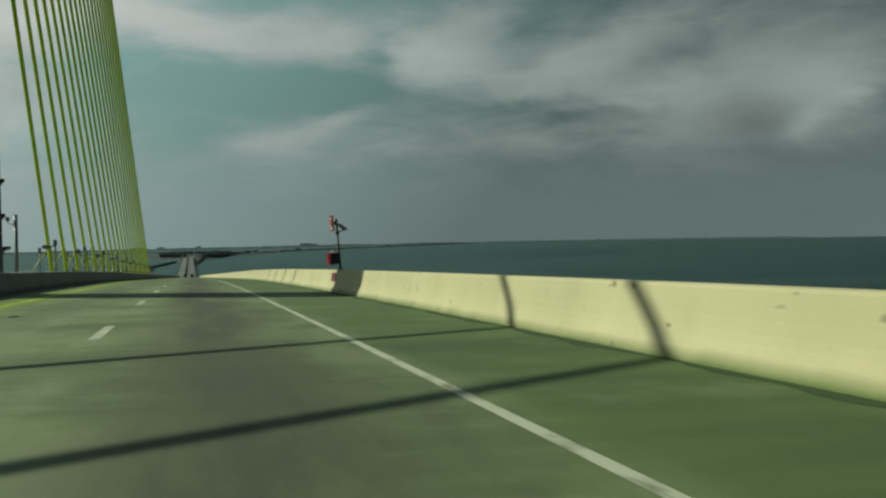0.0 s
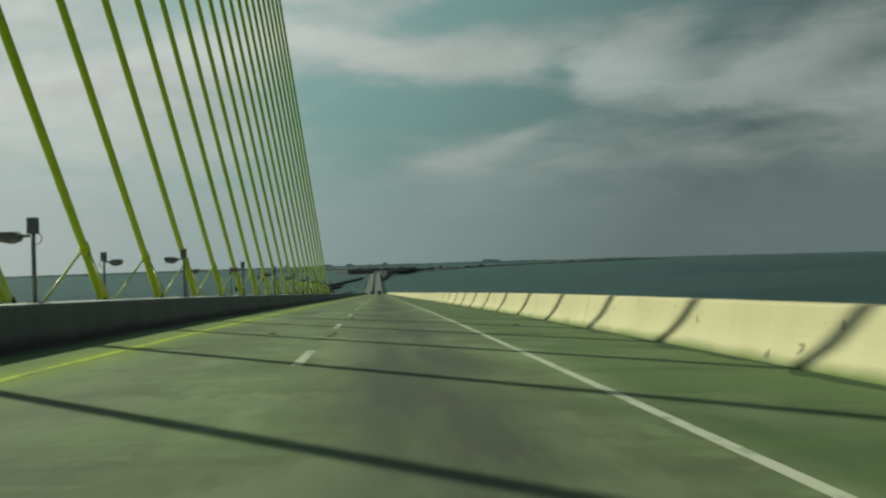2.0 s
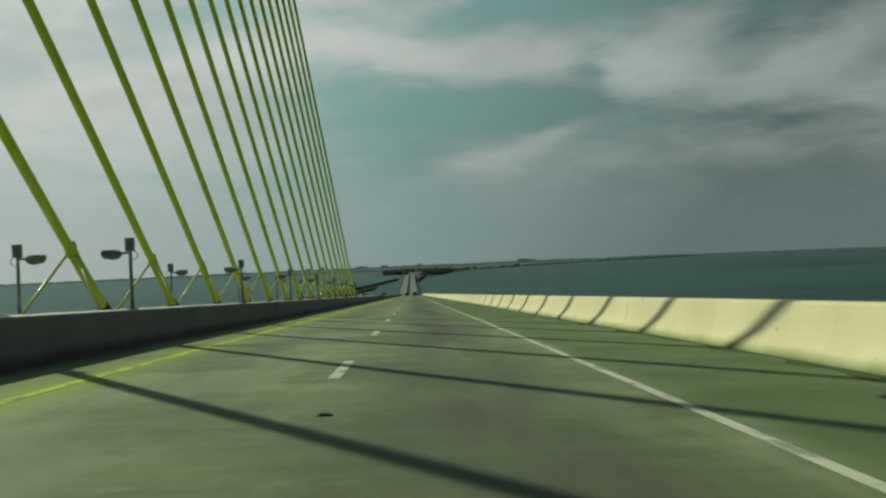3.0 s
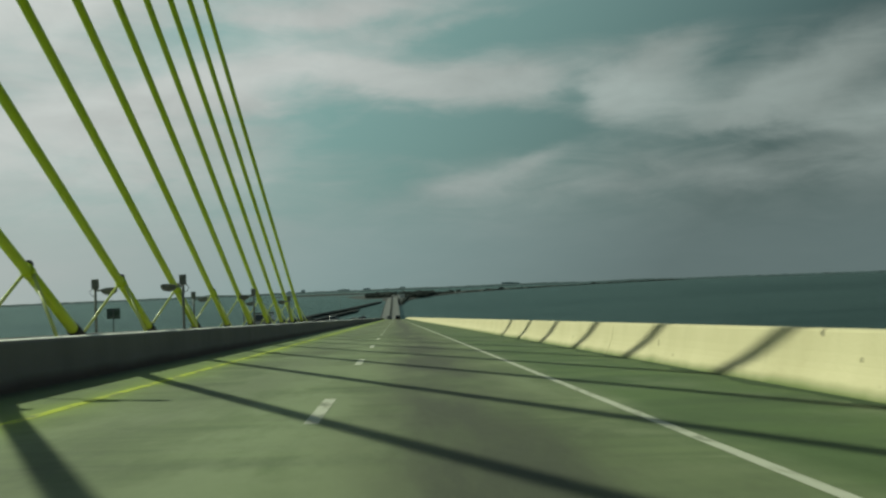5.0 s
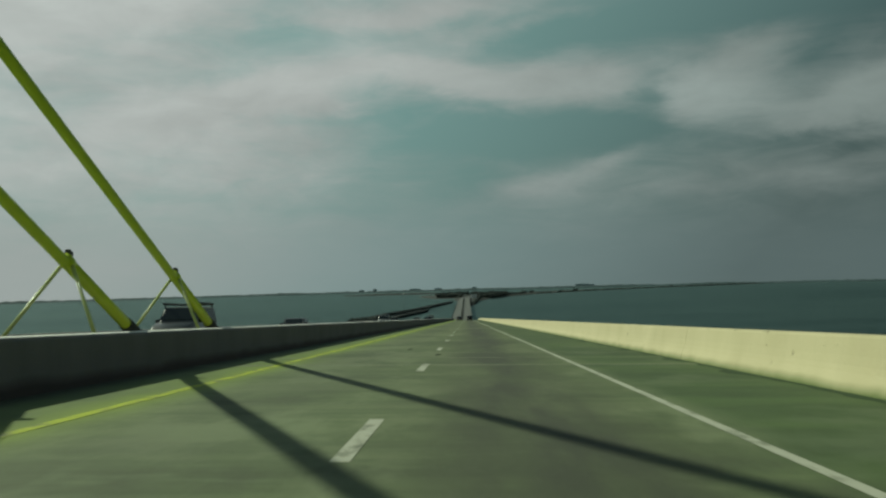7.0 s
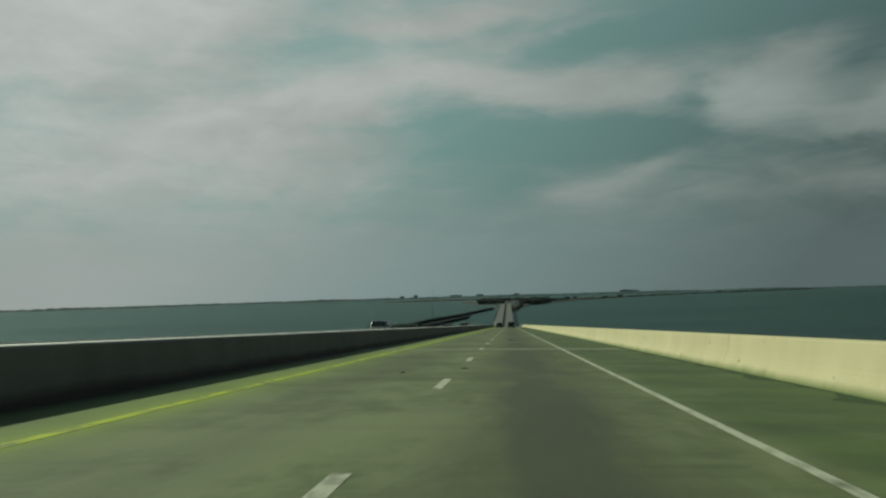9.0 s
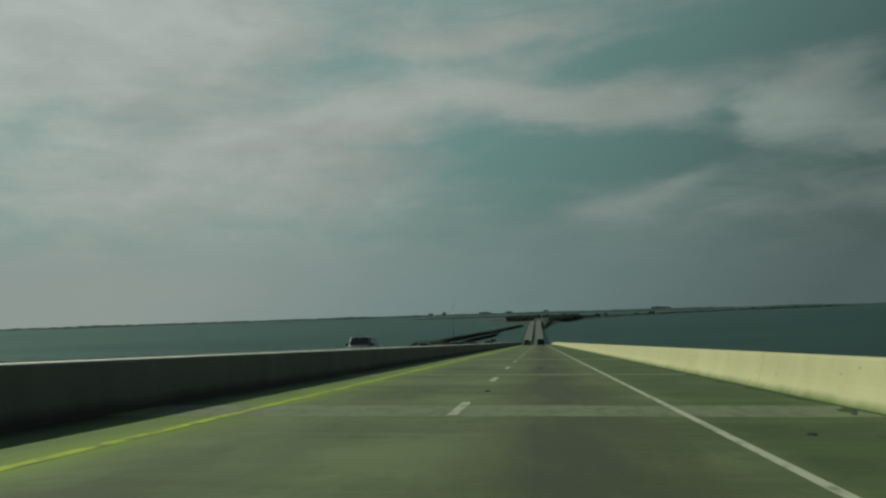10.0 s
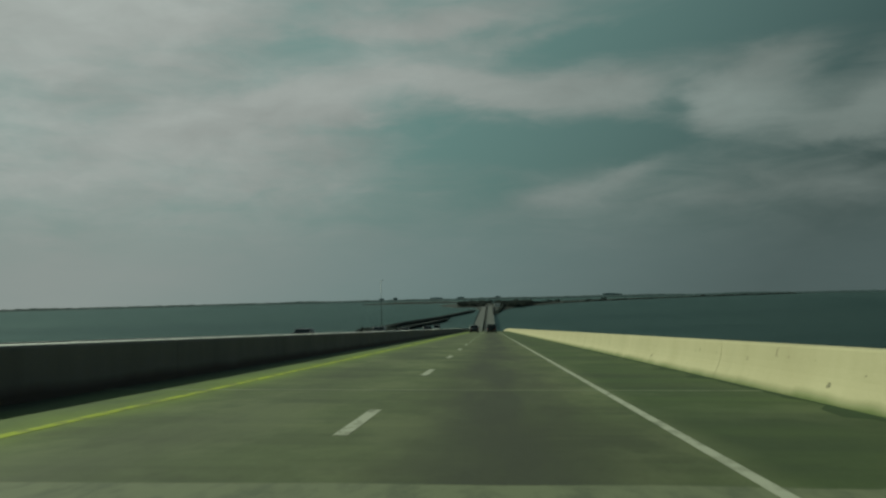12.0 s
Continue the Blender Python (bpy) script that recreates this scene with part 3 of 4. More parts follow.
def shore(name, a0, a1, radius, height, seed, label, mat):
    """A low wooded strip along an arc about the bridge."""
    rnd = random.Random(seed)
    bm = bmesh.new()
    prev = None
    n = int(abs(a1 - a0) / 0.15)
    for i in range(n + 1):
        a = radians(a0 + (a1 - a0) * i / n)
        taper = min(1.0, i / 12, (n - i) / 12)
        h = height * (0.62 + 0.25 * noise.noise((i * 0.05, seed, 0)) + 0.22 * noise.noise((i * 0.4, seed, 3)) + 0.05 * rnd.random()) * (0.25 + 0.75 * taper)
        ring = []
        for dr, hh in ((-60, -0.3), (-55, 0.12 * h), (-40, 0.7 * h), (-10, h), (60, 0.9 * h), (110, -0.3)):
            r = radius + dr
            ring.append(bm.verts.new((math.sin(a) * r, 130 + math.cos(a) * r, SEA + hh)))
        if prev:
            for k in range(5):
                bm.faces.new((prev[k], prev[k + 1], ring[k + 1], ring[k]))
        prev = ring
    ob = mesh_ob(name, bm, mat)
    return tagged(ob, label, "shoreline", kind="structure")


shore("backdrop_far_shore", -40, 40, 4480, 14, 5, "low hazy wooded shore along the horizon", FARLAND)
shore("backdrop_near_spit", -7.7, -1.0, 3700, 9.5, 8, "long thin dark spit of land in the bay", SPIT)

# far buildings just above the wooded shore
for bearing, high, wide in ((-5.75, 18.5, 20), (-6.6, 14.5, 26), (-3.2, 14, 60), (-1.7, 14.5, 36), (0.6, 15, 26), (7.4, 18, 60), (7.9, 15, 46)):
    a = radians(bearing)
    tower = empty("far_building", pose(math.sin(a) * 4490, 130 + math.cos(a) * 4490, SEA, 0, 0, -bearing))
    tagged(tower, "hazy grey building on the far shore", "building", "far skyline")
    part("block", box(-wide / 2, wide / 2, -9, 9, 0, high, 0.3), HAZY, tower)
    part("roof_house", box(-wide / 6, wide / 6, -4, 4, high, high + 1.6, 0.2), HAZY, tower)

# ---- decks ----
DECK_PROFILE = [(1.30, 0.0), (7.45, 0.0), (14.80, 0.0), (14.80, -0.30), (11.5, -0.75), (6.0, -4.0), (1.30, -4.0)]
for side, nm in ((1, "road"), (-1, "road_oncoming")):
    prof = [(side * x, h) for x, h in DECK_PROFILE]
    ob = mesh_ob(nm, sweep(prof, steps(-75, NEAR_END, 5.0), deck), ROAD)
    tagged(ob, "greenish worn concrete bridge roadway, stained along the lanes", "road", kind="structure")
    ob = mesh_ob("trestle", sweep(prof, steps(NEAR_END + 0.02, LOW_END, 20.0), deck), TRESTLE)
    tagged(ob, "long low grey concrete trestle running out to the island", "bridge", kind="structure")
med = mesh_ob("median_slab", sweep([(-1.30, 0.02), (1.30, 0.02), (1.30, -3.9), (-1.30, -3.9)], steps(-75, NEAR_END, 5.0), lambda x, y: grade(y) + 0.15), PYLON)
tagged(med, "plain concrete slab between the two roadways", "slab", kind="structure")

# piers carry the deck
for i, y in enumerate([-60, 11.6, 175, 250, 325, 400, 475, 560, 650, 740, 830, 920, 1010, 1100, 1200, 1300] + list(range(1400, 2700, 100))):
    bm = bmesh.new()
    top = grade(y) - 3.9
    half = 5.5 if y < 1350 else 12.0
    add_box(bm, -half, half, y - 1.6, y + 1.6, SEA - 2, top + (0 if y < 1350 else 3.3), 0.3)
    ob = mesh_ob("pier", bm, PYLON)
    tagged(ob, "plain concrete pier standing in the bay", "pier", "bridge piers", "structure")

# ---- parapets, segment by segment ----
OUTER = [(0.0, -0.05), (0.0, 0.02), (0.012, 0.06), (0.04, 0.13), (0.08, 0.21), (0.12, 0.29), (0.155, 0.39), (0.19, 0.54), (0.235, 0.82), (0.25, 0.855), (0.28, 0.867),
         (0.50, 0.867), (0.53, 0.855), (0.545, 0.82), (0.60, -0.05)]
INNER = [(0.0, -0.05), (0.0, 0.84), (-0.015, 0.885), (-0.05, 0.906), (-0.53, 0.906), (-0.56, 0.885), (-0.58, 0.84), (-0.60, -0.05)]


def parapet(name, xs, profile, label, mat):
    root = empty(name, pose(0, 0, 0))
    tagged(root, label, "parapet", kind="structure")
    y = -79.05
    while y < NEAR_END:
        y1 = y + 25.65
        bm = sweep([(xs + (h[0] if xs > 0 else -h[0]), h[1]) for h in profile],
                   steps(max(y, -75) + 0.012, y1 - 0.012, 4.3), deck)
        seg = part("barrier_segment", bm, mat, root)
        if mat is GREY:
            # pale strip puts the sunlight on the barrier's top into the colour
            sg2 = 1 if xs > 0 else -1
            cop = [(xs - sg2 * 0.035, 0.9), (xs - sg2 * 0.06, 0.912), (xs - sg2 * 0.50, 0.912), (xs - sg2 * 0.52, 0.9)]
            part("sunlit_top", sweep(cop, steps(max(y, -75) + 0.012, y1 - 0.012, 4.3), deck), PALECONCRETE, seg, "barrier top coloured pale as if sunlit")
        y = y1
    bm = sweep([(xs + (h[0] if xs > 0 else -h[0]), h[1]) for h in profile], steps(y, LOW_END, 20), deck)
    part("far_barrier", bm, TRESTLE, root, "weathered grey barrier on the low trestle")
    return root


parapet("parapet_outer", WALL_R, OUTER, "sunlit cream concrete safety-shape barrier along the shoulder", PARAPET)
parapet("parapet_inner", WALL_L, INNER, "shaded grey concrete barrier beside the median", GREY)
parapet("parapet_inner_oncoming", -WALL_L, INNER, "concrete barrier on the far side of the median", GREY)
parapet("parapet_outer_oncoming", -WALL_R, OUTER, "concrete barrier along the oncoming roadway", PARAPET)

# ---- road markings ----
marks = empty("lane_markings", pose(0, 0, 0))
tagged(marks, "worn painted lane lines on the roadway", "road marking", kind="structure")
LIFT = 0.004


def ribbon(x, w, y0, y1, d=5.0):
    return sweep([(x - w / 2, LIFT), (x + w / 2, LIFT)], steps(y0, y1, d), deck, closed=False)


for s in (1, -1):
    part("edge_line", ribbon(s * 11.17, 0.13, -75, NEAR_END), WHITE, marks, "white edge line")
    part("yellow_line", ribbon(s * 3.80, 0.19, -75, NEAR_END), YELLOW, marks, "yellow edge line beside the median")
    for i in range(-5, 52):
        y = -8.60 + 12.19 * i
        part("dash", ribbon(s * 7.47, 0.17, y - 1.52, y + 1.52, 1.6), WHITE, marks)
joints = empty("deck_joints", pose(0, 0, 0))
tagged(joints, "narrow pale and dark joints across the roadway", "joint", kind="structure")
for y, w, mt in ((-2.0, 0.10, PATCH), (150.3, 0.12, PATCH), (175.3, 0.30, REPAIR),
                 (179.2, 0.16, PATCH), (183.0, 0.16, PATCH), (246.8, 2.4, REPAIR), (263.4, 1.2, REPAIR), (284.1, 0.20, PATCH), (290.3, 2.6, REPAIR), (301.7, 0.16, PATCH)):
    bm = bmesh.new()
    xs = steps(1.75, 14.1, 1.2)
    rows = [[bm.verts.new((x, y + e + (0.02 + 0.08 * min(w, 1.0)) * noise.noise((x * 0.8, y, e)), deck(x, y + e) + 0.003)) for x in xs] for e in (-w / 2, w / 2)]
    for k in range(len(xs) - 1):
        bm.faces.new((rows[0][k], rows[0][k + 1], rows[1][k + 1], rows[1][k]))
    part("joint_strip", bm, mt, joints)

# a ragged strip of algae where the shoulder meets the outer barrier
rnd = random.Random(21)
bm = bmesh.new()
prev = None
for i in range(1500):
    y = -74 + i * 0.3
    w = 0.08 + 0.50 * max(0.0, noise.noise((y * 0.55, 2.0, 0.0)) + 0.30) * (0.6 + 0.8 * rnd.random())
    pair = [bm.verts.new((x, y, deck(x, y) + 0.003)) for x in (WALL_R - w, WALL_R - 0.002)]
    if prev:
        bm.faces.new((prev[0], prev[1], pair[1], pair[0]))
    prev = pair
tagged(mesh_ob("algae_strip", bm, ALGAE), "ragged dark green algae along the barrier's foot", "algae", kind="stuff")

# ---- pylon ----
PY, PYLON_TOP = 14.0, 75.0
pylon = empty("pylon", pose(0, PY, grade(PY)))
tagged(pylon, "tall tapering grey concrete bridge pylon in the median", "pylon")
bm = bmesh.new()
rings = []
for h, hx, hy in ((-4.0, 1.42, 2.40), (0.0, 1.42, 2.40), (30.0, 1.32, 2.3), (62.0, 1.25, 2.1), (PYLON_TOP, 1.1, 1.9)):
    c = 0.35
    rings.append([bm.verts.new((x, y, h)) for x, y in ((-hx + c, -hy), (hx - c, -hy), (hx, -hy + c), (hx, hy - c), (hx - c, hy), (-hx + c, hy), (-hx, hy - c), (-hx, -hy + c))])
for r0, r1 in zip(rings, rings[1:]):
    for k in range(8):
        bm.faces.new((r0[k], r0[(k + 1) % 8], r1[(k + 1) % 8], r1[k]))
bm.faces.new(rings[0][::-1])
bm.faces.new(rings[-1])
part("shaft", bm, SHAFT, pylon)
for z in (1.95, 3.35, 4.8):
    lamp = part("marker_lamp", box(1.40, 1.54, 2.02, 2.18, z - 0.08, z + 0.08, 0.03), BLACK, pylon, "small dark lamp on the pylon's flank")
    part("lamp_arm", box(1.36, 1.45, 2.07, 2.13, z - 0.18, z - 0.07, 0.01), GALV, lamp)

# ---- stay cables ----
FIRST, GAP, COUNT, COLLAR_H = 38.557, 7.032, 21, 2.57


def stay(i, back):
    """Stay number i from the pylon; back: on the main span, which lies behind."""
    d = -1 if back else 1
    y = FIRST + GAP * i if not back else -14.1 - 6.3 * i
    zc = grade(y) + COLLAR_H
    top = Vector((0, PY - 0.3 + d * 0.2, 25.4 + 2.5 * i if back else 34.4 + 1.78 * i))
    knee = Vector((0, y, zc))
    way = (knee - top).normalized()
    foot = knee + way * ((zc - grade(y) - 0.17) / -way.z)
    root = empty("stay_cable", pose(foot.x, foot.y, foot.z))
    tagged(root, "bright yellow-green sheathed stay cable braced to the median", "cable", "stay cables")
    off = -foot
    part("sheath", tube([foot.lerp(top, u) - Vector((0, 0, 1.2e-5 * (top - foot).length ** 2 * 4 * u * (1 - u))) + off for u in [k / 48 for k in range(49)]], 0.122, 12), STAY, root, "", True)
    part("lower_sleeve", tube([foot + off, knee + off], 0.146, 14, 0.134), STAY, root, "thicker yellow steel guide pipe", True)
    part("collar", tube([knee - way * 0.13 + off, knee + way * 0.10 + off], 0.158, 14), STAY, root, "yellow clamp collar", True)
    part("clamp_lug", box(-0.06, 0.06, -0.10, 0.10, 0.12, 0.27, 0.02, Matrix.Translation(knee + off) @ way.to_track_quat("Y", "Z").to_matrix().to_4x4()), COLLAR, root, "dark clamp lug")
    part("anchor_boot", tube([foot + off - way * 0.02, foot - way * (0.93 / -way.z) + off], 0.21, 12, 0.172), COLLAR, root, "dark rubber boot at the anchorage", True)
    for s in (1, -1):
        # the braces splay to both sides and lean back towards the pylon, down to the barriers' inner faces
        drop = 1.78
        ey = y - d * 0.58 * drop
        end = Vector((s * 1.10, ey, zc - drop))
        st = part("strut", tube([knee + off + Vector((s * 0.10, 0, -0.04)), end + off], 0.040, 8), STRUT, root, "slim round brace", True)
        part("foot_plate", box(end.x - 0.05, end.x + 0.05, ey - 0.13, ey + 0.13, end.z - 0.13, end.z + 0.10, 0.008, Matrix.Translation(off)), GALV, st)


for i in range(COUNT):
    stay(i, False)
for i in range(7):
    stay(i, True)


# ---- floodlights on the median parapets ----
def floodlight():
    root = empty("floodlight", pose(0, 0, 0))
    tagged(root, "grey floodlight on a short post, aimed up at the stays", "floodlight", "median floodlights")
    part("base_plate", box(-0.12, 0.12, -0.12, 0.12, 0.0, 0.03, 0.008), GALV, root)
    part("post", tube([(0, 0, 0.02), (0, 0, 1.75)], 0.045, 12), GALV, root, "", True)
    part("junction_box", box(-0.10, 0.10, -0.09, 0.09, 1.46, 1.80, 0.015), LAMPGREY, root)
    part("bracket", tube([(-0.05, 0, 1.42), (-0.22, 0, 1.42)], 0.03, 8), GALV, root)
    bm = bmesh.new()
    secs = ((-0.20, 0.06, 1.39, 1.45), (-0.27, 0.13, 1.31, 1.47), (-0.42, 0.17, 1.26, 1.49), (-0.62, 0.17, 1.30, 1.50), (-0.68, 0.15, 1.36, 1.49))
    rings = []
    for x, hy, z0, z1 in secs:
        zm = (z0 + z1) / 2
        rings.append([bm.verts.new((x, yy, zz)) for yy, zz in ((-hy * 0.6, z0), (hy * 0.6, z0), (hy, zm), (hy, z1), (-hy, z1), (-hy, zm))])
    for r0, r1 in zip(rings, rings[1:]):
        for k in range(6):
            bm.faces.new((r0[k], r0[(k + 1) % 6], r1[(k + 1) % 6], r1[k]))
    bm.faces.new(rings[0][::-1])
    bm.faces.new(rings[-1])
    head = part("lamp_head", bm, LAMPGREY, root)
    part("lens", box(-0.64, -0.30, -0.15, 0.15, 1.492, 1.510, 0.004), LENSGLASS, head, "glass lamp lens")
    pts = [(0.02 + 0.16 * math.sin(a), 0.0, 1.36 + 0.13 * math.cos(a)) for a in [i * math.pi / 9 for i in range(10)]]
    part("power_lead", tube(pts, 0.010, 6), BLACK, root, "looped black power lead")
    return root


flood = floodlight()
for i in range(10):
    y = 30.0 + 14.48 * i
    m = pose(1.55, y, deck(1.55, y) + 0.906)
    if i == 0:
        flood.matrix_basis = m
    else:
        copy_thing(flood, m)
for i in range(10):
    y = 30.6 + 14.52 * i
    copy_thing(flood, pose(-1.55, y, deck(1.55, y) + 0.906, 0, 0, 180))

# ---- traffic camera pole ----
y = 23.9
pole = empty("traffic_camera_pole", pose(0.58, y, grade(y) + 0.17))
tagged(pole, "thick grey steel pole with a pale traffic camera on a bracket", "camera pole")
part("base_plate", box(-0.18, 0.18, -0.18, 0.18, 0, 0.04, 0.01), GALV, pole)
part("post", tube([(0, 0, 0.03), (0, 0, 3.70)], 0.088, 14), GALV, pole, "", True)
part("cap", tube([(0, 0, 3.69), (0, 0, 3.75)], 0.096, 14), LAMPGREY, pole)
for z in (1.2, 2.9):
    part("strap", tube([(0, 0, z), (0, 0, z + 0.05)], 0.093, 14), GALV, pole)
part("bracket", tube([(-0.06, 0, 3.28), (-0.22, 0, 3.27), (-0.36, 0, 3.34), (-0.37, 0, 3.46)], 0.025, 8), GALV, pole)
head = part("camera_housing", box(-0.46, -0.26, -0.20, 0.14, 3.42, 3.62, 0.05), BLEACHED, pole, "pale weatherproof camera housing")
part("lens_window", tube([(-0.33, -0.19, 3.54), (-0.33, -0.225, 3.54)], 0.06, 12), BLACK, head)
part("lens_window", tube([(-0.31, -0.19, 3.46), (-0.31, -0.215, 3.46)], 0.035, 12), BLACK, head)
part("sun_hood", box(-0.48, -0.25, -0.24, 0.14, 3.615, 3.635, 0.004), LAMPGREY, head)

# ---- emergency phone on the outer parapet ----
y = 10.35
phone = empty("emergency_phone", pose(14.60, y, deck(14.56, y) + 0.867, 0, -3.5, 0) @ pose(0, 0, 0, 0, 0, -76))
tagged(phone, "emergency phone post with red call box, sign and solar panel", "emergency phone")
part("base_plate", box(-0.12, 0.12, -0.12, 0.12, -0.005, 0.03, 0.008), GALV, phone)
part("post", tube([(0, 0, 0.02), (0, 0, 2.02)], 0.046, 12), GALV, phone, "", True)
cb = part("call_box", box(-0.26, 0.10, -0.42, -0.06, 0.24, 0.70, 0.02), RED, phone, "bright red metal call box")
part("box_door", box(-0.24, 0.08, -0.445, -0.42, 0.26, 0.68, 0.008), RED, cb)
# black sheet paints the shade on the box's side away from the sun
part("shade_panel", box(0.10, 0.115, -0.40, -0.07, 0.25, 0.69, 0.005), BLACK, cb, "black sheet standing for the box's shaded side")
part("box_bracket", box(-0.03, 0.03, -0.07, -0.03, 0.34, 0.60, 0.005), GALV, cb)
part("beacon", tube([(-0.08, -0.24, 0.70), (-0.08, -0.24, 0.79)], 0.06, 10, 0.045), PALE, cb, "small white beacon")
sg = part("phone_sign", box(-0.27, 0.11, -0.185, -0.155, 1.54, 2.16, 0.012), MAROON, phone, "faded red sign with a pale handset symbol")
part("sign_bracket", box(-0.04, 0.04, -0.16, -0.03, 1.78, 1.92, 0.005), GALV, sg)
bm = bmesh.new()
pts = [(-0.10, -0.19, 1.62), (-0.125, -0.19, 1.72), (-0.13, -0.19, 1.83), (-0.125, -0.19, 1.94), (-0.10, -0.19, 2.04)]
add_tube(bm, pts, 0.028, 8)
add_box(bm, -0.12, -0.01, -0.21, -0.184, 1.58, 1.67, 0.01)
add_box(bm, -0.12, -0.01, -0.21, -0.184, 2.00, 2.09, 0.01)
part("handset_symbol", bm, PALE, sg)
part("panel_arm", tube([(0, 0.02, 1.52), (0, 0.30, 1.54)], 0.02, 8), GALV, phone)
part("panel_strut", tube([(0, 0.24, 1.535), (0, 0.24, 1.66)], 0.014, 8), GALV, phone)
part("solar_panel", box(-0.20, 0.20, -0.19, 0.19, -0.015, 0.015, 0.005, pose(0.0, 0.22, 1.68, -40, 0, 0)), PANEL, phone, "tilted dark solar panel")
part("clamp", tube([(0, 0, 1.40), (0, 0, 1.50)], 0.075, 12), GALV, phone)


def wall_plaque(y0, y1):
    """A small red instruction plate on the sloping barrier face, its writing too small to read."""
    ym = (y0 + y1) / 2
    m = pose(WALL_R + 0.190, ym, deck(WALL_R, ym) + 0.555, 0, 6.5, 0)
    root = empty("instruction_plate", m)
    tagged(root, "small dark red instruction plate with rows of pale writing", "sign", "wall plates")
    hw = (y1 - y0) / 2
    part("plate", box(-0.014, 0.0, -hw, hw, -0.20, 0.20, 0.004), PLATE, root)
    for k in range(7):
        z = 0.155 - 0.05 * k
        part("text_bar", box(-0.018, -0.0135, -hw * 0.78, hw * (0.76 - 0.18 * (k % 3)), z - 0.007, z + 0.007), FADED, root)


wall_plaque(10.20, 10.74)
wall_plaque(10.79, 11.28)

# ---- sign on the oncoming roadway's outer barrier, seen from behind ----
y = 176.0
sign = empty("road_sign", pose(-14.56, y, deck(14.5, y) + 0.862))
tagged(sign, "grey-green back of a road sign on a steel post", "sign")
part("base_plate", box(-0.13, 0.13, -0.13, 0.13, 0.0, 0.03, 0.008), GALV, sign)
part("post", box(-0.04, 0.04, -0.035, 0.035, 0.02, 2.02, 0.008), GALV, sign)
panel = part("panel", box(-0.54, 0.54, 0.04, 0.055, 1.22, 2.06, 0.006), SIGNGREEN, sign)
for z in (1.40, 1.86):
    part("backing_rail", box(-0.48, 0.48, 0.0, 0.04, z - 0.03, z + 0.03, 0.005), GALV, panel)

# ---- tall lamp pole on the same barrier, farther down ----
y = 478.7
pole = empty("light_pole", pose(-14.60, y, deck(14.6, y) + 0.862))
tagged(pole, "tall slim grey steel light pole on the far barrier", "lamp post")
part("base_plate", box(-0.19, 0.19, -0.19, 0.19, -0.005, 0.04, 0.01), GALV, pole)
part("shaft", tube([(0, 0, 0.03), (0, 0, 11.0)], 0.085, 12, 0.045), GALV, pole, "tapered steel shaft", True)
arm = part("arm", tube([(0, 0, 10.90), (0.12, 0, 11.04), (0.26, 0, 11.08)], 0.03, 8), GALV, pole)
part("lamp_head", box(0.16, 0.52, -0.12, 0.12, 11.02, 11.18, 0.04), LAMPGREY, arm, "flat grey lamp head")


# ---- vehicles ----
def loft(sections):
    """A closed body from outlines (x, list of (y half-width, z)) along its length."""
    bm = bmesh.new()
    rings = [[bm.verts.new((sx * w, yy, z)) for w, z in sec for sx in (1,)] + [bm.verts.new((-w, yy, z)) for w, z in reversed(sec)] for yy, sec in sections]
    n = len(rings[0])
    for r0, r1 in zip(rings, rings[1:]):
        for k in range(n):
            bm.faces.new((r0[k], r0[(k + 1) % n], r1[(k + 1) % n], r1[k]))
    bm.faces.new(rings[0][::-1])
    bm.faces.new(rings[-1])
    return bm


def wheel(root, x, y, r):
    tyre_mesh = tube([(x - 0.11, y, r), (x + 0.11, y, r)], r, 18)
    w = part("wheel", tyre_mesh, BLACK, root, "", True)
    s = 1 if x > 0 else -1
    part("rim", tube([(x + s * 0.10, y, r), (x + s * 0.118, y, r)], r * 0.62, 14), RIM, w, "alloy rim")


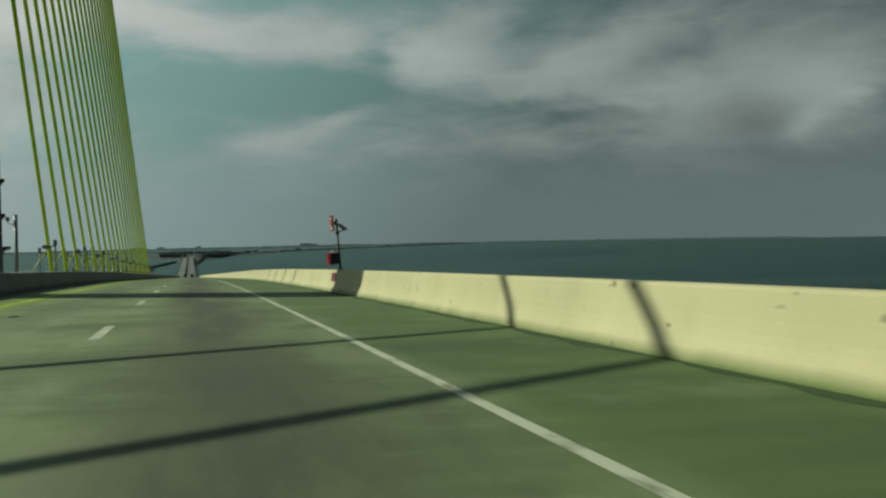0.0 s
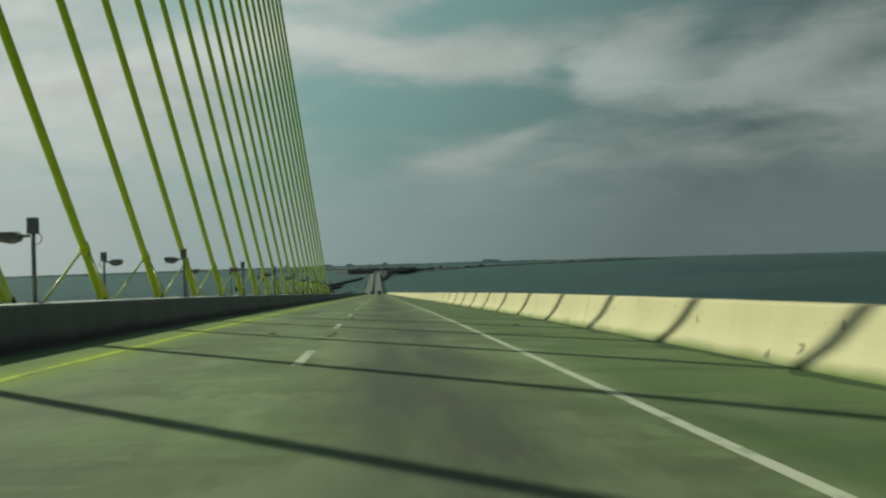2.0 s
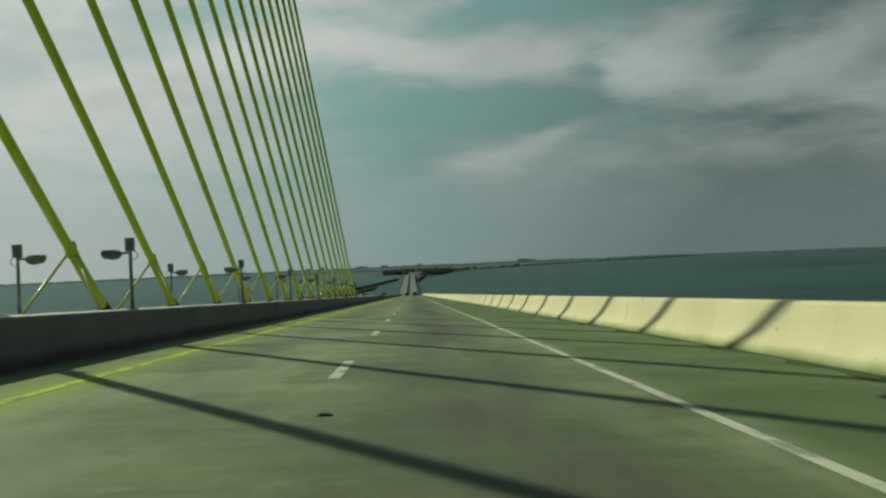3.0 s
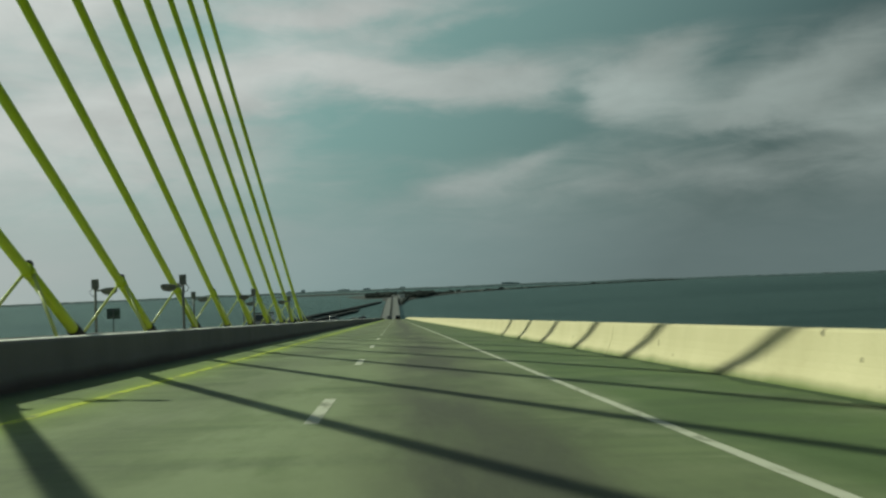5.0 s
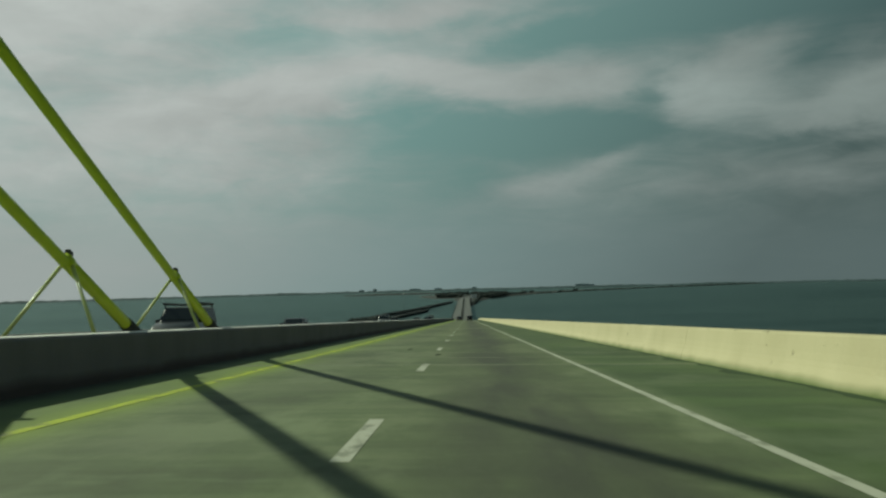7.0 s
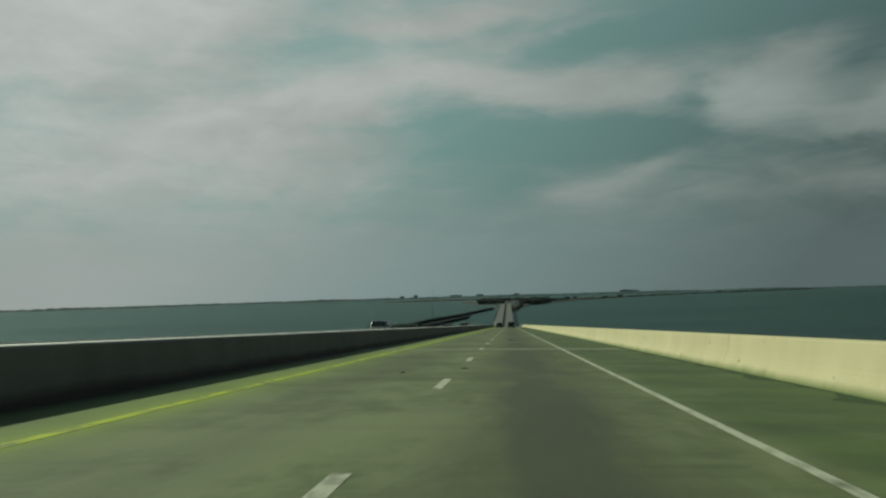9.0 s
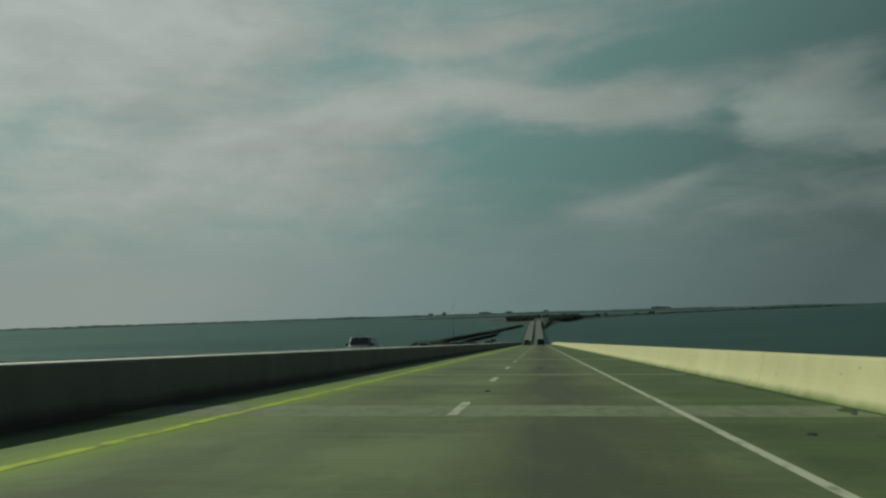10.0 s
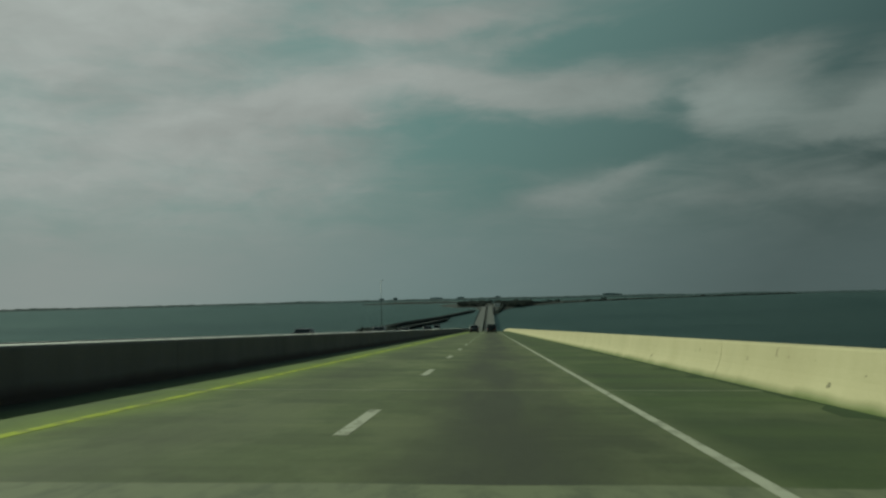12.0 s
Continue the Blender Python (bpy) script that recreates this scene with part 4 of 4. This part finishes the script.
def vehicle(name, label, paint, m, length=4.7, width=1.85, height=1.5, kind="car", category="car"):
    """The front points to +y of the vehicle."""
    root = empty(name, m)
    tagged(root, label, category, "traffic on the bridge")
    L, w, r = length / 2, width / 2, 0.34 if height < 1.9 else 0.40
    belt = 0.62 * height if kind != "truck" else 1.35
    low = 0.22

    def sec(hw, z0, z1):
        return [(hw * 0.90, z0), (hw, z0 + 0.12), (hw, z0 + 0.6 * (z1 - z0)), (hw * 0.96, z1 - 0.05), (hw * 0.88, z1)]

    if kind == "truck":
        hood = L - 1.9
        body = [(-L, sec(w, 0.5, 0.95)), (hood - 2.0, sec(w, 0.5, 0.95)), (hood - 1.99, sec(w, low + .1, belt)), (hood, sec(w, low + .1, belt)), (L - 0.1, sec(w * .97, low + .1, 1.1)), (L, sec(w * 0.9, low + 0.2, 0.95))]
    else:
        hood = L - (1.25 if kind == "car" else 1.05)
        body = [(-L, sec(w * 0.90, low + 0.15, belt * 0.97)), (-L + 0.12, sec(w * 0.97, low, belt)), (hood - 0.2, sec(w, low, belt)), (hood + 0.1, sec(w, low, belt)),
                (L - 0.25, sec(w * 0.96, low, belt * 0.86)), (L, sec(w * 0.85, low + 0.12, belt * 0.70))]
    part("body", loft(body), paint, root, "", True)
    tail = -L + (0.15 if kind == "van" else 0.55)
    if kind == "truck":
        tail = hood - 1.9
    nose = hood - 0.05
    slope_f, slope_b = (0.75, 0.5 if kind == "car" else 0.15)
    top = height
    if kind == "truck":
        slope_f, slope_b = 0.45, 0.05

    def csec(hw, z0, z1):
        return [(hw, z0), (hw * 0.985, z0 + 0.4 * (z1 - z0)), (hw * 0.90, z1 - 0.07), (hw * 0.82, z1)]

    e = belt - 0.03
    cab = [(tail, csec(w * 0.94, e, e + 0.04)), (tail + slope_b, csec(w * 0.93, e, top - 0.02)), ((tail + nose) / 2, csec(w * 0.93, e, top)), (nose - slope_f, csec(w * 0.92, e, top - 0.04)), (nose, csec(w * 0.94, e, e + 0.04))]
    part("cabin", loft(cab), paint, root, "", False)
    mz = belt + 0.05
    gz = top - 0.13
    for s in (1, -1):
        spans = ((tail + slope_b + 0.10, (tail + nose) / 2 - 0.10), ((tail + nose) / 2, nose - slope_f - 0.02))
        for a, b in spans:
            if b - a < 0.25:
                continue
            bm = bmesh.new()
            q = [bm.verts.new((s * (w * 0.935 + 0.008), a, mz)), bm.verts.new((s * (w * 0.935 + 0.008), b + 0.25 * (b == spans[1][1]), mz)), bm.verts.new((s * (w * 0.855 + 0.012), b, gz)), bm.verts.new((s * (w * 0.855 + 0.012), a + 0.08, gz))]
            bm.faces.new(q)
            r2 = bmesh.ops.extrude_face_region(bm, geom=bm.faces[:])
            bmesh.ops.translate(bm, verts=[v for v in r2["geom"] if isinstance(v, bmesh.types.BMVert)], vec=(s * 0.008, 0, 0))
            part("side_window", bm, GLASS, root, "dark side glass")
        part("wing_mirror", box(s * w * 0.98 - 0.02 if s > 0 else -w * 0.98 - 0.20, s * w * 0.98 + 0.20 if s > 0 else -w * 0.98 + 0.02, nose - 0.55, nose - 0.42, belt - 0.02, belt + 0.16, 0.03), BLACK, root)
        part("headlight", box(s * w * 0.72 - 0.16, s * w * 0.72 + 0.16, L - 0.10, L + 0.005, belt * 0.60, belt * 0.76, 0.03), LENSGLASS, root, "clear headlight")
        part("tail_light", box(s * w * 0.78 - 0.11, s * w * 0.78 + 0.11, -L - 0.012, -L + 0.08, belt * 0.68, belt * 0.92, 0.02), TAIL, root, "red tail light")
        for wy in (L - 0.85, -L + 0.85):
            wheel(root, s * (w - 0.10), wy, r)
    for nm, ya, yb, sg2 in (("windscreen", nose, nose - slope_f, 1), ("rear_window", tail, tail + slope_b, -1)):
        bm = bmesh.new()
        lo, hi = 0.14, 0.90
        pa, pb = ya + (yb - ya) * lo, ya + (yb - ya) * hi
        za, zb = e + 0.04 + (top - 0.05 - e) * lo, e + 0.04 + (top - 0.05 - e) * hi
        q = [bm.verts.new((-w * 0.80, pa, za)), bm.verts.new((w * 0.80, pa, za)), bm.verts.new((w * 0.72, pb, zb)), bm.verts.new((-w * 0.72, pb, zb))]
        bm.faces.new(q)
        r2 = bmesh.ops.extrude_face_region(bm, geom=bm.faces[:])
        bmesh.ops.translate(bm, verts=bm.verts, vec=(0, sg2 * 0.02, 0.012))
        bmesh.ops.translate(bm, verts=[v for v in r2["geom"] if isinstance(v, bmesh.types.BMVert)], vec=(0, sg2 * 0.01, 0.01))
        part(nm, bm, GLASS, root, "dark tinted glass")
    part("bumper", box(-w * 0.9, w * 0.9, L - 0.06, L + 0.05, low + 0.10, low + 0.30, 0.04), BLACK, root)
    part("bumper", box(-w * 0.9, w * 0.9, -L - 0.05, -L + 0.06, low + 0.10, low + 0.30, 0.04), BLACK, root)
    if kind == "truck":
        part("cargo_box", box(-w, w, -L - 0.1, hood - 2.05, 0.95, 2.9, 0.05), CARSILVER, root, "grey cargo box")
    return root


def on_road(x, y, back=False):
    p = math.degrees(math.atan2(grade(y + 3) - grade(y - 3), 6))
    return pose(x, y, deck(x, y), p if not back else -p, 0, 180 if back else 0)


vehicle("suv", "black sport utility vehicle driving ahead in the lane", CARBLACK, on_road(9.3, 470), 4.8, 1.95, 1.80, "van")
vehicle("sedan", "dark grey sedan driving ahead in the inner lane", CARDARK, on_road(5.6, 478), 4.9, 1.9, 1.6)
service = vehicle("service_van", "dark service van with pale roof and rack, oncoming roadway", CARDARK, on_road(-5.6, 197.6, True), 5.0, 2.0, 1.98, "van", "van")
for yy in (-1.9, -0.6, 0.6):
    part("rack_bar", tube([(-0.85, yy, 2.10), (0.85, yy, 2.10)], 0.03, 8), BLACK, service)
part("roof_skin", box(-0.80, 0.80, -2.0, 0.55, 1.945, 1.995, 0.02), CARWHITE, service, "white roof skin")
for xx in (-0.8, 0.8):
    part("rack_rail", box(xx - 0.04, xx + 0.04, -2.1, 0.9, 2.10, 2.20, 0.02), BLACK, service, "black roof rack rail")
    for yy in (-1.9, 0.6):
        part("rack_foot", box(xx - 0.03, xx + 0.03, yy - 0.04, yy + 0.04, 1.85, 2.16, 0.01), BLACK, service)
vehicle("minivan", "silver minivan coming up the oncoming roadway", CARSILVER, on_road(-5.6, 304.0, True), 5.0, 1.95, 1.85, "van", "van")
vehicle("sedan", "dark sedan coming up the oncoming roadway", CARDARK, on_road(-5.6, 226, True), 4.7, 1.85, 1.42)
vehicle("sedan", "dark sedan coming up the oncoming roadway", CARDARK, on_road(-9.3, 372, True), 4.7, 1.85, 1.45)
vehicle("hatchback", "silver hatchback coming up the oncoming roadway", CARSILVER, on_road(-5.6, 402, True), 4.3, 1.8, 1.5, "van")
vehicle("box_truck", "grey and white box truck coming up the oncoming roadway", CARWHITE, on_road(-9.3, 588, True), 7.2, 2.3, 2.5, "truck", "truck")
vehicle("suv", "dark sport utility vehicle coming up the oncoming roadway", CARBLACK, on_road(-5.6, 492, True), 4.8, 1.95, 1.8, "van")
vehicle("sedan", "dark sedan coming up the oncoming roadway", CARDARK, on_road(-9.3, 478, True), 4.7, 1.85, 1.45)
vehicle("suv", "dark sport utility vehicle coming up the oncoming roadway", CARBLACK, on_road(-9.3, 545, True), 4.8, 1.95, 1.8, "van")

# ---- island, old fishing pier ----
def land(name, outline, label, height=1.6):
    bm = bmesh.new()
    top = [bm.verts.new((x, y, SEA + height)) for x, y in outline]
    cxm, cym = sum(p[0] for p in outline) / len(outline), sum(p[1] for p in outline) / len(outline)
    low = [bm.verts.new((x + (x - cxm) * 0.04, y + (y - cym) * 0.04, SEA - 0.5)) for x, y in outline]
    bm.faces.new(top)
    n = len(outline)
    for k in range(n):
        bm.faces.new((top[k], low[k], low[(k + 1) % n], top[(k + 1) % n]))
    return tagged(mesh_ob(name, bm, SAND), label, "island", kind="structure")


land("island", [(-150, 3240), (-84, 2920), (-20, 2870), (-17, 2640), (10, 2560), (14, 2260), (22, 2140), (40, 2480), (84, 2830), (240, 3250), (430, 3560), (760, 3950), (1400, 4330), (1420, 4400), (700, 4060), (330, 3700), (120, 3460), (-140, 3420)],
     "low scrubby island where the road comes ashore")


def grove(name, spots, label, seed):
    """Far trees: many uneven clumps of leaves on short stems, too far off to count."""
    rnd = random.Random(seed)
    verts, faces = [], []
    for x, y, h, wide in spots:
        for k in range(7):
            a, d = rnd.random() * 6.28, rnd.random() * wide * 0.6
            px, py, pz = x + math.cos(a) * d, y + math.sin(a) * d, SEA + 1.4 + h * (0.25 + 0.65 * rnd.random())
            r = wide * (0.22 + 0.2 * rnd.random())
            b0 = len(verts)
            ring = 6
            verts.append((px, py, pz + r * (0.8 + 0.5 * rnd.random())))
            for j in range(ring):
                t = 6.283 * j / ring + rnd.random() * 0.5
                q = r * (0.7 + 0.6 * rnd.random())
                verts.append((px + q * math.cos(t), py + q * math.sin(t), pz + r * (rnd.random() - 0.5) * 0.7))
            verts.append((px, py, pz - r * (0.6 + 0.4 * rnd.random())))
            for j in range(ring):
                faces.append((b0, b0 + 1 + j, b0 + 1 + (j + 1) % ring))
                faces.append((b0 + ring + 1, b0 + 1 + (j + 1) % ring, b0 + 1 + j))
        b0 = len(verts)
        for j in range(4):
            verts.append((x + 0.4 * (j in (1, 2)) - 0.2, y + 0.4 * (j > 1) - 0.2, SEA + 1.0))
        for j in range(4):
            verts.append((x + 0.3 * (j in (1, 2)) - 0.15, y + 0.3 * (j > 1) - 0.15, SEA + 1.4 + h * 0.6))
        for j in range(4):
            faces.append((b0 + j, b0 + (j + 1) % 4, b0 + 4 + (j + 1) % 4, b0 + 4 + j))
    me = bpy.data.meshes.new(name)
    me.from_pydata(verts, [], faces)
    me.materials.append(LEAF)
    return tagged(new(name, me), label, "trees", kind="stuff")


# Block added for the pale spot where the island road bends
bm = box(-10, 10, -5, 5, 0, 10.5, 0.1)
hut = empty("pale_spot_block", pose(31.5, 2860, SEA + 1.6))
tagged(hut, "small pale flat-roofed block standing in for a pale spot of road", "building")
part("wall", bm, PALECONCRETE, hut)
part("roof", box(-10.6, 10.6, -5.6, 5.6, 10.5, 11.1, 0.05), TRESTLE, hut, "grey flat roof")
for k in range(4):
    part("window", box(-8.3 + 4.6 * k, -5.5 + 4.6 * k, -5.06, -4.98, 1.4, 3.6, 0.02), GLASS, hut, "dark window")

rng = random.Random(4)
spots = []
for k in range(240):
    spots.append((rng.uniform(-84, -10), rng.uniform(2920, 3180), rng.uniform(9, 15), rng.uniform(6, 10)))
for k in range(260):
    u = rng.random()
    spots.append((38 + 46 * u + rng.uniform(-4, 60), 2720 + 330 * u + rng.uniform(0, 90), rng.uniform(10, 18), rng.uniform(6, 10)))
for k in range(90):
    spots.append((rng.uniform(-60, 110), rng.uniform(3240, 3380), rng.uniform(8, 14), rng.uniform(6, 10)))
for k in range(150):
    u = rng.random()
    spots.append((21 + 24 * u + rng.uniform(-3, 4), 2200 + 520 * u, rng.uniform(2, 8) * (0.3 + u), rng.uniform(3, 6)))
for k in range(130):
    u = rng.random()
    spots.append((95 + 110 * u + rng.uniform(-6, 14), 2990 + 330 * u + rng.uniform(0, 60), rng.uniform(6, 11) * (1 - 0.55 * u), rng.uniform(5, 8)))
grove("island_trees", spots, "dark green trees and scrub on the island", 1)
spots = []
for k in range(170):
    u = rng.random()
    spots.append((235 + 1145 * u + rng.uniform(-8, 8), 3290 + 1060 * u ** 0.82 + rng.uniform(-10, 40), rng.uniform(1.0, 3.2), rng.uniform(5, 9)))
for cx, cy, tall in ((210, 3320, 12), (242, 3400, 11), (366, 3520, 7), (428, 3590, 13), (900, 4060, 7)):
    for k in range(6):
        spots.append((cx + rng.uniform(-9, 9), cy + rng.uniform(-15, 15), tall * rng.uniform(0.6, 1.0), rng.uniform(5, 8)))
grove("spit_scrub", spots, "low dark scrub along a sand spit", 2)

pier = empty("fishing_pier", pose(0, 0, SEA))
tagged(pier, "old low concrete trestle kept as a fishing pier", "pier")
for line in (((-152, 1500), (-133, 1690), (-90, 1930), (-30, 2400)), ((-123, 1455), (-97, 1640), (-66, 1860))):
    w, pts = 9.0, []
    for (xa, ya), (xb, yb) in zip(line, line[1:]):
        n = round((yb - ya) / 22)
        pts += [(xa + (xb - xa) * i / n, ya + (yb - ya) * i / n) for i in range(n)]
    pts.append(line[-1])
    bm = bmesh.new()
    rows = [[bm.verts.new((x + ox, y, oz)) for ox, oz in ((-w / 2, 2.8), (-w / 2, 5.0), (-w / 2 + 0.4, 5.0), (-w / 2 + 0.4, 4.2), (w / 2 - 0.4, 4.2), (w / 2 - 0.4, 5.0), (w / 2, 5.0), (w / 2, 2.8))] for x, y in pts]
    for r0, r1 in zip(rows, rows[1:]):
        for j in range(8):
            bm.faces.new((r0[j], r0[(j + 1) % 8], r1[(j + 1) % 8], r1[j]))
    bm.faces.new(rows[0][::-1])
    bm.faces.new(rows[-1])
    part("pier_deck", bm, PIER, pier)
    for x, y in pts[:-1]:
        part("pile_bent", box(x - w * 0.42, x + w * 0.42, y - 0.9, y + 0.9, -1.0, 2.85), PIER, pier)
spots = [(-158 + rng.uniform(-8, 42), 1470 + rng.uniform(-30, 50), rng.uniform(2, 5), rng.uniform(5, 9)) for k in range(40)]
grove("pier_head_clutter", spots, "dark scrub and clutter on the pier's end", 3)
bm = bmesh.new()
rows = []
for i in range(13):
    y = 2690 + 40 * i
    x = 0.00022 * (y - 2690) ** 2
    rows.append([bm.verts.new((x + e, y, SEA + 6.0 - 3.6 * min(1.0, i / 3) + h)) for e, h in ((-13.5, 0), (13.5, 0), (15.5, -1.5), (-15.5, -1.5))])
for r0, r1 in zip(rows, rows[1:]):
    for j in range(4):
        bm.faces.new((r0[j], r0[(j + 1) % 4], r1[(j + 1) % 4], r1[j]))
bm.faces.new(rows[0][::-1])
bm.faces.new(rows[-1])
tagged(mesh_ob("road_island", bm, PIER), "worn road bending over the island between trees", "road", kind="structure")
land("pier_head", [(-172, 1440), (-108, 1420), (-100, 1490), (-108, 1530), (-170, 1540)], "low rubble bank at the end of the old pier", 2.0)

# ---- scraps on the road ----
for x, y, s, a in ((7.55, 46.6, 0.16, 20), (7.6, 47.6, 0.14, 80), (6.0, 48.3, 0.16, 10), (12.7, 51.1, 0.13, 40), (7.5, 22.4, 0.15, 30), (7.7, 59.3, 0.15, 15), (7.6, 229.0, 0.15, 0), (6.2, 227.0, 0.12, 50),
                   (8.9, 270.6, 0.18, 5), (7.6, 181.1, 0.15, 25), (13.2, 59.4, 0.20, 8), (7.65, 252.7, 0.16, 60), (4.2, 133.5, 0.22, 4), (12.2, 243.0, 0.17, 70), (7.8, 9.0, 0.16, 33), (5.1, -3.0, 0.15, 12), (7.6, 104.5, 0.14, 75), (6.4, 186.0, 0.14, 15)):
    bm = bmesh.new()
    n = 9
    rr = random.Random(int(x * 100 + y * 10))
    ring = [(math.cos(6.283 * k / n) * s * 0.8 * rr.uniform(0.6, 1.2), math.sin(6.283 * k / n) * s * 0.4 * rr.uniform(0.6, 1.2)) for k in range(n)]
    bot = [bm.verts.new((px, py, 0)) for px, py in ring]
    tp = [bm.verts.new((px * 0.75, py * 0.75, 0.012 + 0.012 * rr.random())) for px, py in ring]
    bm.faces.new(tp)
    bm.faces.new(bot[::-1])
    for k in range(n):
        bm.faces.new((bot[k], bot[(k + 1) % n], tp[(k + 1) % n], tp[k]))
    ob = mesh_ob("road_scrap", bm, DEBRIS)
    ob.matrix_basis = pose(x, y, deck(x, y) + 0.002, 0, 0, a)
    tagged(ob, "small dark scrap of rubber lying on the road", "debris", "road scraps")
